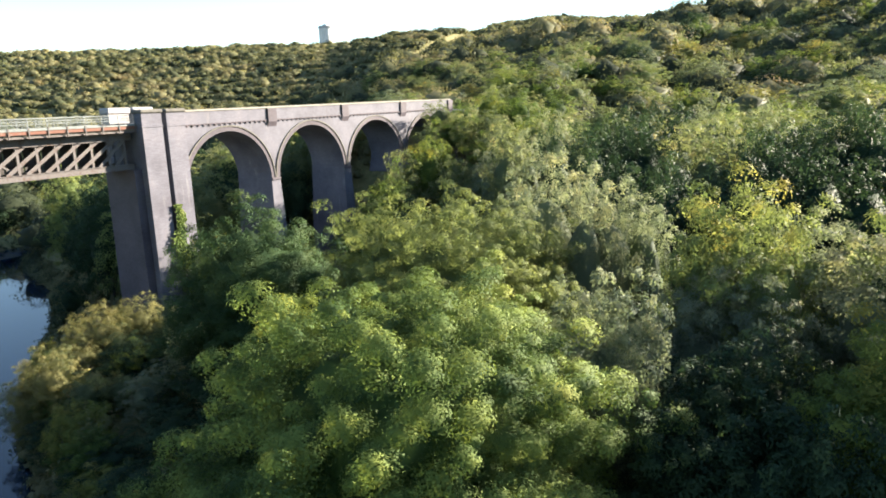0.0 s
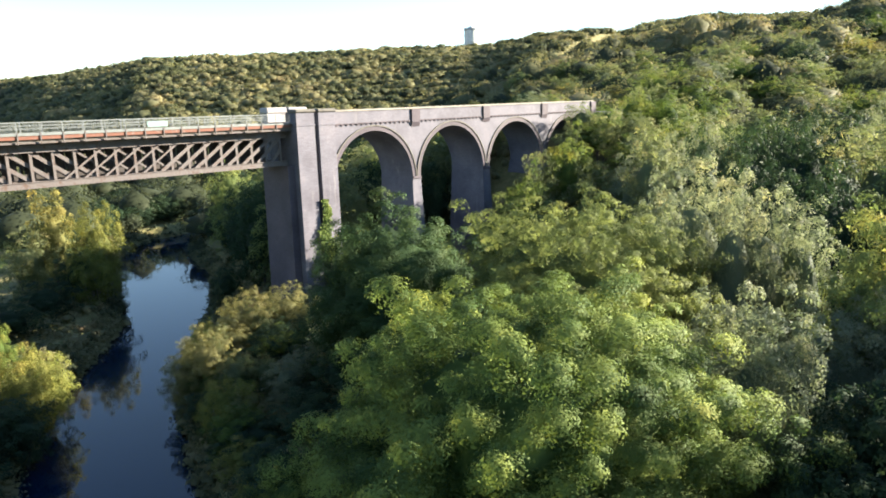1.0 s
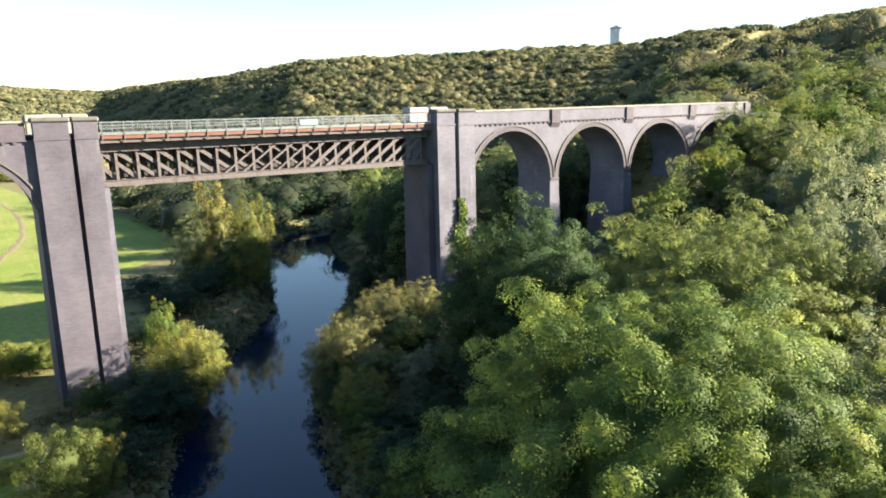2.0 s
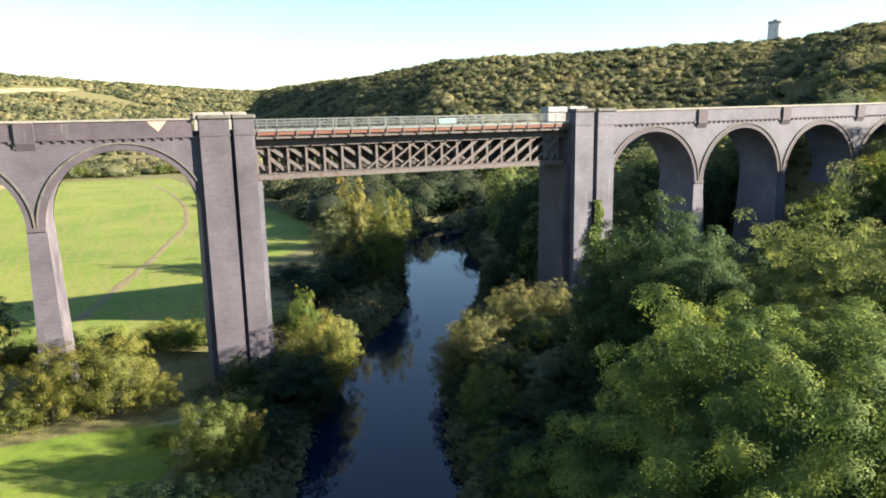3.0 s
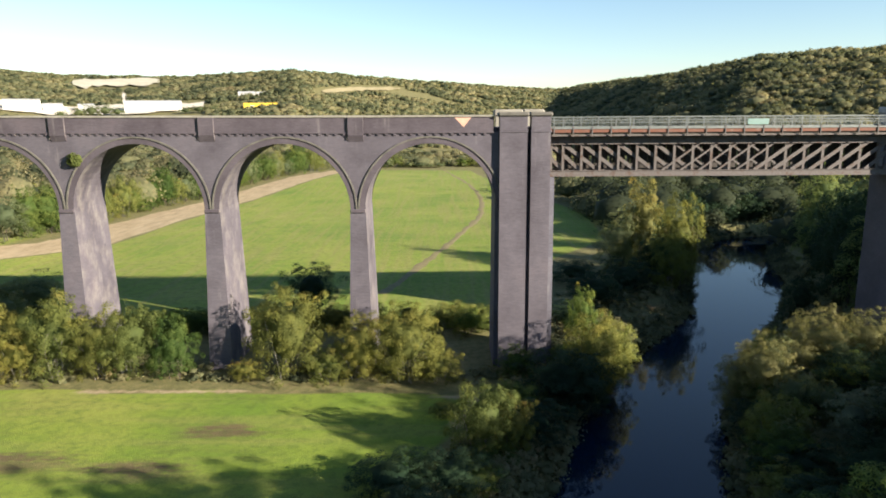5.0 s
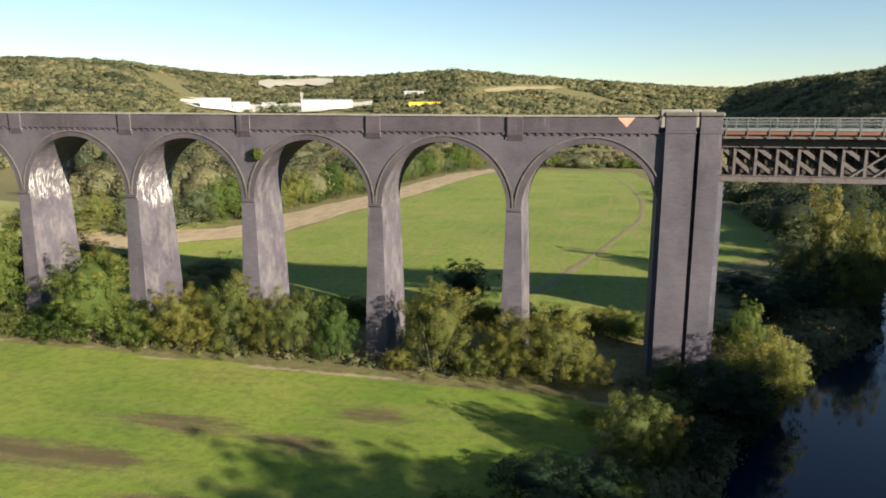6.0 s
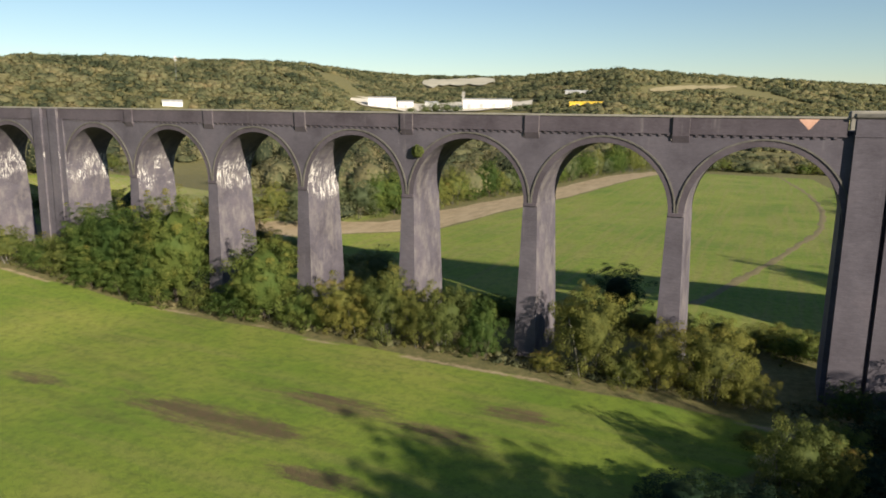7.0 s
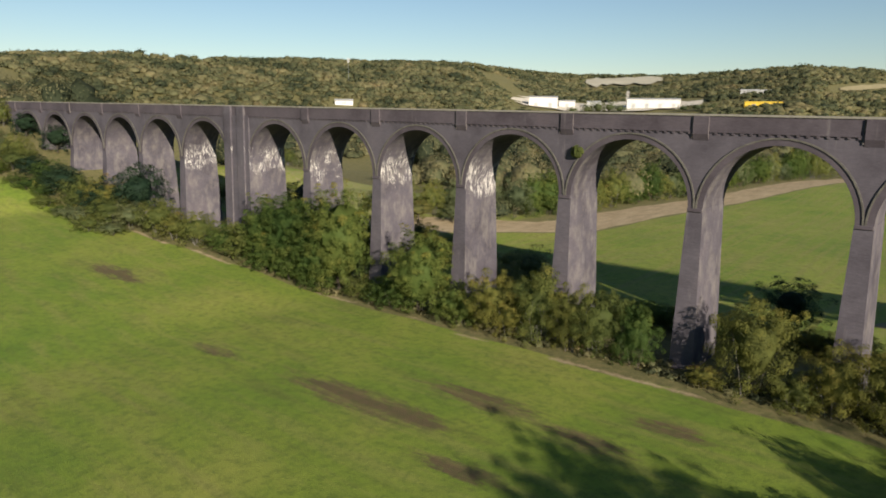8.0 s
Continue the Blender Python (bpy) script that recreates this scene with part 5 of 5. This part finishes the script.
# nearest and farthest distance, spacing, sprays on a tree, size of a spray
for ring0, ring1, gap, sprays, leaf in ((165, 250, 7.4, 460, 0.38), (250, 420, 8.0, 300, 0.5), (420, 650, 5.8, 56, 0.66), (650, 1150, 5.8, 19, 0.95), (1150, 1950, 11.0, 20, 1.6)):
    half = math.radians(186) / 2
    for k in range(int(half * (ring1 ** 2 - ring0 ** 2) / gap ** 2)):
        az = -88 + 186 * rnd.random()
        rr = math.sqrt(ring0 ** 2 + (ring1 ** 2 - ring0 ** 2) * rnd.random())
        x, y = -6 + rr * math.sin(radians(az)), -86 + rr * math.cos(radians(az))
        r1 = float(side(x, y, SIDE_R1))
        if rr > r1 + 40 or (rr > 620 and not -74 < az < 56) or (rr < 190 and az < 60 and y < 200) or (x > float(strip_x(y)) - 24 and x < 40 and y < 350 and y > -100):
            continue
        if x < -90 and -130 < y < 12 and x > -290:
            continue
        s = x - float(river_x(y))
        if abs(s) < float(river_half(y)) + 4 or (rr < 186 and s > 0 and az > 20):
            continue
        if az < 10 and rr < 420 and x < -150 and noise.noise(Vector((x * 0.012, y * 0.012, 1.7))) < 0.05:
            continue
        if az < 8 and noise.noise(Vector((x * 0.006, y * 0.011, 8.2))) < -0.33:
            continue
        if -215 < x < -112 and 12 < y < 120 and noise.noise(Vector((x * 0.03, y * 0.03, 6.0))) > -0.3:
            continue
        if (-33.6 < az < -18.6 and 730 < rr < 910) or (-48.3 < az < -45.6 and 560 < rr < 625) or (-27.8 < az < -21.6 and 1110 < rr < 1440) or (-24.5 < az < -24.15 and 850 < rr < 1340) or (-10.5 < az < -3 and abs(rr - 1010 - 32 * (az + 6.7)) < 42):
            continue
        stand = noise.noise(Vector((x * 0.016, y * 0.016, 5.0)))
        h = (8.0 if rr < 420 else 4.4) * (1 + (0.4 if rr < 420 else 0.2) * stand) * math.exp(min(max(rnd.gauss(0, 0.36 if rr < 420 else 0.22), -0.6), 0.6)) * (1.25 if rr > 1150 or (az < 0 and rr < 450) else 1)
        before = len(store)
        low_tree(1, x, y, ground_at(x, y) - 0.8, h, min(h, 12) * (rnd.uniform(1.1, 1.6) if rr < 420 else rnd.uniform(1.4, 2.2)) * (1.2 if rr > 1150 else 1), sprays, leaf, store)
        # wood behind the girder is tinted far darker, painting shade into its colour
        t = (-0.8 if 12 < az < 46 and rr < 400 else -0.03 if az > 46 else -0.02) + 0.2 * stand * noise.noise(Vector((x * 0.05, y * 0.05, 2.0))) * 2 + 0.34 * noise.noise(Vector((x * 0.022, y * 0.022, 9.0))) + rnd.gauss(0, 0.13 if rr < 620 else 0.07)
        # heart lumps take a darker tint than their sprays, as painted inner shade
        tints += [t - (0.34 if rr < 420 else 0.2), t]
hill_wood = stuff("hillside_wood", "dense mixed wood in early autumn colours, paled as painted haze, covering the valley sides", "woodland", store, tints, LEAF_FAR)

# low growth under the trees and along the banks
store, tints = [], []
for k in range(4600):
    if k < 3200:
        x, y = rnd.uniform(14, 150), rnd.uniform(-120, 110)
        s = x - float(river_x(y)) - float(river_half(y))
        if s < 3.0 or s > 130:
            continue
    elif k < 4300:
        y = rnd.uniform(-60, 110)
        s = rnd.uniform(2.5, 10 if y < 10 else 18)
        x = float(river_x(y)) - float(river_half(y)) - s
        if -1 < y < 9 and x < 8:
            continue
    else:
        x, y = rnd.uniform(-190, 6), rnd.uniform(-5.0, -1.0) if k < 4900 else rnd.uniform(10, 16)
        s = 9
    if -1.5 < y < DEPTH + 1 and x > 45:
        continue
    h = rnd.uniform(0.8, 2.4) if k >= 3200 else rnd.uniform(1.4, 4.6)
    if k >= 4300:
        h = rnd.uniform(0.5, 1.7)
    before = len(store)
    low_tree(1, x, y, ground_at(x, y) - 0.3, h, rnd.uniform(1.8, 3.6), 40 if k < 3200 else 26, 0.25, store)
    tints += [rnd.gauss(0.0, 0.2)] * (len(store) - before)
# rushes and brambles down to the water's edge
for k in range(2300):
    y = rnd.uniform(-70, 125)
    half = float(river_half(y))
    s = rnd.uniform(-0.2, 3.4) * (1 if y < 95 else 2)
    x = float(river_x(y)) + (half + s) * rnd.choice((-1, 1))
    before = len(store)
    low_tree(1, x, y, ground_at(x, y) - 0.2, rnd.uniform(0.7, 1.9), rnd.uniform(1.4, 3.0), 20, 0.22, store)
    tints += [rnd.gauss(-0.15, 0.15)] * (len(store) - before)
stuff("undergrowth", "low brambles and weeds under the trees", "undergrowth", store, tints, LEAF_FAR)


# ---- small things ----
def ribbon(name, pts, width, material, label, category, lift=0.05):
    """A strip laid over the ground along a line."""
    verts, faces = [], []
    dense = []
    for k in range(len(pts) - 1):
        a, b, c, d = (Vector(pts[min(max(k + q, 0), len(pts) - 1)]) for q in (-1, 0, 1, 2))
        m_ = max(2, int((c - b).length / 1.5))
        for q in range(m_):
            u = q / m_
            w = 0.5 * (2 * b + (c - a) * u + (2 * a - 5 * b + 4 * c - d) * u * u + (3 * b - a - 3 * c + d) * u ** 3)
            dense.append((w.x, w.y))
    dense.append(pts[-1])
    for k, (x, y) in enumerate(dense):
        x0, y0 = dense[max(0, k - 1)]
        x1, y1 = dense[min(len(dense) - 1, k + 1)]
        d = Vector((x1 - x0, y1 - y0, 0)).normalized()
        x, y = x + 0.9 * noise.noise(Vector((x * 0.13, y * 0.13, 7))), y
        w = width * (0.6 + 0.9 * abs(noise.noise(Vector((x * 0.2, y * 0.2, 0)))) + 0.35 * noise.noise(Vector((x, y, 2))))
        for q in (-1, -0.33, 0.33, 1):
            px, py = x - d.y * q * w / 2, y + d.x * q * w / 2
            verts.append((px, py, ground_at(px, py) + (lift if abs(q) < 0.5 else -0.02)))
    for k in range(len(dense) - 1):
        for q in range(3):
            faces.append((4 * k + q, 4 * k + q + 1, 4 * k + q + 5, 4 * k + q + 4))
    return tagged(new(name, mesh_from(name, verts, faces, material)), label, category, kind="structure")


EARTH = plain_material("bare_earth", (0.14, 0.12, 0.055), (0.21, 0.175, 0.09), 0.8, 0.95)
ribbon("dirt_track", [(-18, 38), (-12.5, 57.6), (-3.7, 94.8), (2.5, 125), (6.2, 152), (7.9, 194), (4.7, 241), (-1, 290), (-7, 332)], 2.6, EARTH, "worn bare-earth footpath across the green field", "path")

# water tower on the skyline
wx, wy_ = -6 + 660 * math.sin(radians(48.4)), -86 + 660 * math.cos(radians(48.4))
wz = ground_at(wx, wy_)
wt = thing("water_tower", "pale concrete water tower above the hilltop trees", "water tower", m=pose(wx, wy_, wz))
GREY_ROOF = plain_material("sheet_roof", (0.3, 0.31, 0.31), (0.42, 0.42, 0.41), 0.2)
TOWER_GREY = plain_material("pale_concrete", (0.55, 0.54, 0.51), (0.66, 0.65, 0.62), 0.3)
bm = bmesh.new()
tube(bm, [(0, 0, -2), (0, 0, 4)], (4.6, 4.6), 16)
part("shaft", bm, TOWER_GREY, wt)
bm = bmesh.new()
tube(bm, [(0, 0, 4), (0, 0, 4.4), (0, 0, 16.4), (0, 0, 16.8)], (5.8, 6.2, 6.2, 6.0), 24)
part("tank", bm, TOWER_GREY, wt)
for k in range(12):
    a = k * math.pi / 6
    part("rib", box(6.25 * math.cos(a) - 0.2, 6.25 * math.cos(a) + 0.2, 6.25 * math.sin(a) - 0.2, 6.25 * math.sin(a) + 0.2, 4.6, 16.4, 0.05), TOWER_GREY, wt)
bm = bmesh.new()
tube(bm, [(0, 0, 16.8), (0, 0, 17.0), (0, 0, 18.6), (0, 0, 19.0)], (6.4, 6.7, 6.7, 6.3), 24)
part("rim", bm, GREY_ROOF, wt, "darker weathered rim")
part("roof_house", box(-2, 2, -2, 2, 19, 20.4, 0.1), GREY_ROOF, wt)

# works in the distance
WHITE = plain_material("white_cladding", (0.5, 0.49, 0.47), (0.62, 0.61, 0.59), 0.2)
YELLOW = plain_material("yellow_paint", (0.62, 0.42, 0.04), (0.7, 0.48, 0.06), 0.3)
YARD = plain_material("pale_yard", (0.46, 0.42, 0.34), (0.64, 0.59, 0.50), 0.03, 0.95)


def shed(az, r, length, depth, height, material, label, lift=0.0):
    x, y = -6 + r * math.sin(radians(az)), -86 + r * math.cos(radians(az))
    t = thing("warehouse", label, "warehouse", "distant works", pose(x, y, ground_at(x, y) + lift, 0, 0, -az))
    h, l, d = height, length / 2, depth / 2
    bm = box(-l, l, -d, d, -6, h)
    part("wall", bm, material, t)
    bm = bmesh.new()
    v = [bm.verts.new(p) for p in ((-l - 0.3, -d - 0.3, h), (l + 0.3, -d - 0.3, h), (l + 0.3, d + 0.3, h), (-l - 0.3, d + 0.3, h), (-l - 0.3, 0, h + 1.6), (l + 0.3, 0, h + 1.6))]
    for f in ((0, 1, 5, 4), (2, 3, 4, 5), (1, 2, 5), (3, 0, 4)):
        bm.faces.new([v[i] for i in f])
    part("roof", bm, YELLOW if material is YELLOW else GREY_ROOF, t)
    for k in range(max(1, int(length / 14))):
        xk = -l + length * (k + 0.5) / max(1, int(length / 14))
        part("loading_door", box(xk - 2, xk + 2, -d - 0.1, -d, 0, min(5.0, h - 1)), GREY_ROOF, t)
    return t


def ground_patch(name, az0, az1, r0, r1, material, label, category, lift=0.8, slant=0.0):
    verts, faces = [], []
    na, nr = 14, 8
    for i in range(na + 1):
        for j in range(nr + 1):
            wob = 0.25 * noise.noise(Vector((i * 0.6, j * 0.7, az0)))
            swell = min(1.0, 0.5 + 1.2 * math.sin(math.pi * (i + 0.3) / (na + 0.6))) * (0.75 + 0.5 * noise.noise(Vector((i * 0.8, 3.1, az0))))
            az, r = az0 + (az1 - az0) * (i + wob) / na, (r0 + r1) / 2 + (r1 - r0) * ((j + wob) / nr - 0.5) * swell + slant * (i / na - 0.5)
            x, y = -6 + r * math.sin(radians(az)), -86 + r * math.cos(radians(az))
            verts.append((x, y, ground_at(x, y) + lift))
    for i in range(na):
        for j in range(nr):
            a = i * (nr + 1) + j
            faces.append((a, a + nr + 1, a + nr + 2, a + 1))
    return tagged(new(name, mesh_from(name, verts, faces, material)), label, category, kind="structure")


shed(-30.9, 815, 32, 18, 11, WHITE, "long white warehouse beyond the viaduct")
shed(-29.0, 835, 18, 14, 7.5, WHITE, "low white shed in the pale works yard")
shed(-22.4, 815, 56, 22, 9.5, WHITE, "long white warehouse beyond the viaduct")
shed(-26.9, 850, 16, 12, 6, GREY_ROOF, "small grey shed in the pale works yard")
shed(-46.9, 605, 15, 9, 2.6, WHITE, "small white barn below the wooded hill")
shed(-14.6, 765, 34, 8, 4.0, YELLOW, "low yellow-clad store among distant trees")
shed(-15.0, 880, 38, 8, 2.6, GREY_ROOF, "long low grey shed on the far slope")
ground_patch("works_yard", -33.4, -18.8, 780, 905, YARD, "pale bare yard of the distant works", "yard", 1.8)
ground_patch("quarry", -27.6, -21.8, 1130, 1420, plain_material("sandy_quarry", (0.38, 0.355, 0.26), (0.50, 0.465, 0.36), 0.02, 0.95), "pale quarry face high on the far hill", "quarry", 2.5)
ground_patch("stubble_field", -9.8, -3.6, 985, 1035, plain_material("stubble", (0.24, 0.205, 0.11), (0.31, 0.27, 0.155), 0.02, 0.95), "straw-coloured field on the far slope", "field", 1.0, 200)
ground_patch("works_road", -24.5, -24.15, 880, 1040, YARD, "pale straight track climbing the far slope", "road", 2.2)
for az, top, w in ((-32.6, 41, 14), (-28.6, 42, 12), (-27.4, 45, 15), (-26.6, 48, 17), (-25.7, 47.5, 17), (-24.9, 45, 14), (-20.2, 45, 14), (-19.2, 46, 16), (-18.2, 46, 15), (-33.8, 42, 16)):
    x, y = -6 + 775 * math.sin(radians(az)), -86 + 775 * math.cos(radians(az))
    plant("round", x, y, top, w, group="trees before the works")

# mast on the hill
mx, my = -6 + 700 * math.sin(radians(-46.5)), -86 + 700 * math.cos(radians(-46.5))
mast = thing("radio_mast", "thin pale radio mast standing above the hill trees", "mast", m=pose(mx, my, ground_at(mx, my)))
bm = bmesh.new()
tube(bm, [(0, 0, -1), (0, 0, 22)], (0.2, 0.15), 6)
part("pole", bm, STEEL, mast)
for s in (-0.9, 0.9):
    part("antenna", box(s - 0.25, s + 0.25, -0.25, 0.25, 18, 22.5, 0.05), WHITE, mast)

# a pale drum by the fourth pier
drum = thing("water_drum", "pale blue plastic drum at the foot of a pier", "drum", m=pose(-91.0, -1.9, ground_at(-91.0, -1.9)))
BLUE = plain_material("faded_blue_plastic", (0.26, 0.38, 0.38), (0.38, 0.48, 0.46), 2.0, 0.5)
bm = bmesh.new()
tube(bm, [(0, 0, 0), (0, 0, 0.1), (0, 0, 1.1), (0, 0, 1.2)], (0.5, 0.54, 0.54, 0.48), 14)
part("body", bm, BLUE, drum)
bm = bmesh.new()
tube(bm, [(0, 0, 1.2), (0, 0, 1.28)], (0.34, 0.34), 12)
part("lid", bm, WHITE, drum)

# a bush rooted in the brickwork between two arches
np.random.seed(37)
m_ = 260
d = unit(np.random.randn(m_, 3) * np.array([1, 0.6, 1]))
pts = d * np.random.rand(m_, 1) ** 0.4 * np.array([0.95, 0.55, 0.85]) + np.array([-52.4, -0.5, 30.6])
v, f = kites(pts, unit(d + np.array([0, -0.5, 0.4])), 0.16 + 0.12 * np.random.rand(m_))
bush = thing("wall_shrub", "small dusty green shrub rooted in the brick wall", "shrub")
part("leaves", mesh_from("leaves", v, f.tolist(), LEAF_BUSH), None, bush)
bm = bmesh.new()
tube(bm, [(-52.4, 0.05, 30.6 - 0.8), (-52.4, -0.3, 30.6 - 0.4), (-52.4 + 0.1, -0.45, 30.6 + 0.3)], (0.06, 0.05, 0.02), 5)
part("stem", bm, BARK, bush)

# ivy on the eastern tower
np.random.seed(31)
m_ = 1500
hgt = np.random.rand(m_) ** 1.5
pz = 13 + hgt * 9.5
px = 57.0 + (np.random.randn(m_) * (0.75 - 0.5 * hgt)) + 0.3 * np.sin(pz)
pts = np.stack([px, -0.75 - 0.35 * np.random.rand(m_) - 0.3 * (1 - hgt), pz], 1)
v, f = kites(pts, unit(np.array([[0, -1, 0.4]]) + 0.5 * np.random.randn(m_, 3)), 0.17 + 0.12 * np.random.rand(m_))
ivy = thing("ivy", "bright green ivy climbing the brick tower", "climbing plant")
part("leaves", mesh_from("leaves", v, f.tolist(), LEAF_ASH), None, ivy)
bm = bmesh.new()
tube(bm, [(57.0, -0.75, 4), (57.1, -0.72, 12), (56.9, -0.68, 20)], (0.12, 0.1, 0.03), 5)
part("stem", bm, BARK, ivy)

# the patterns that the trees were copied from are not part of the place
for kind in KINDS.values():
    for ob in (*kind.children_recursive, kind):
        bpy.data.objects.remove(ob)
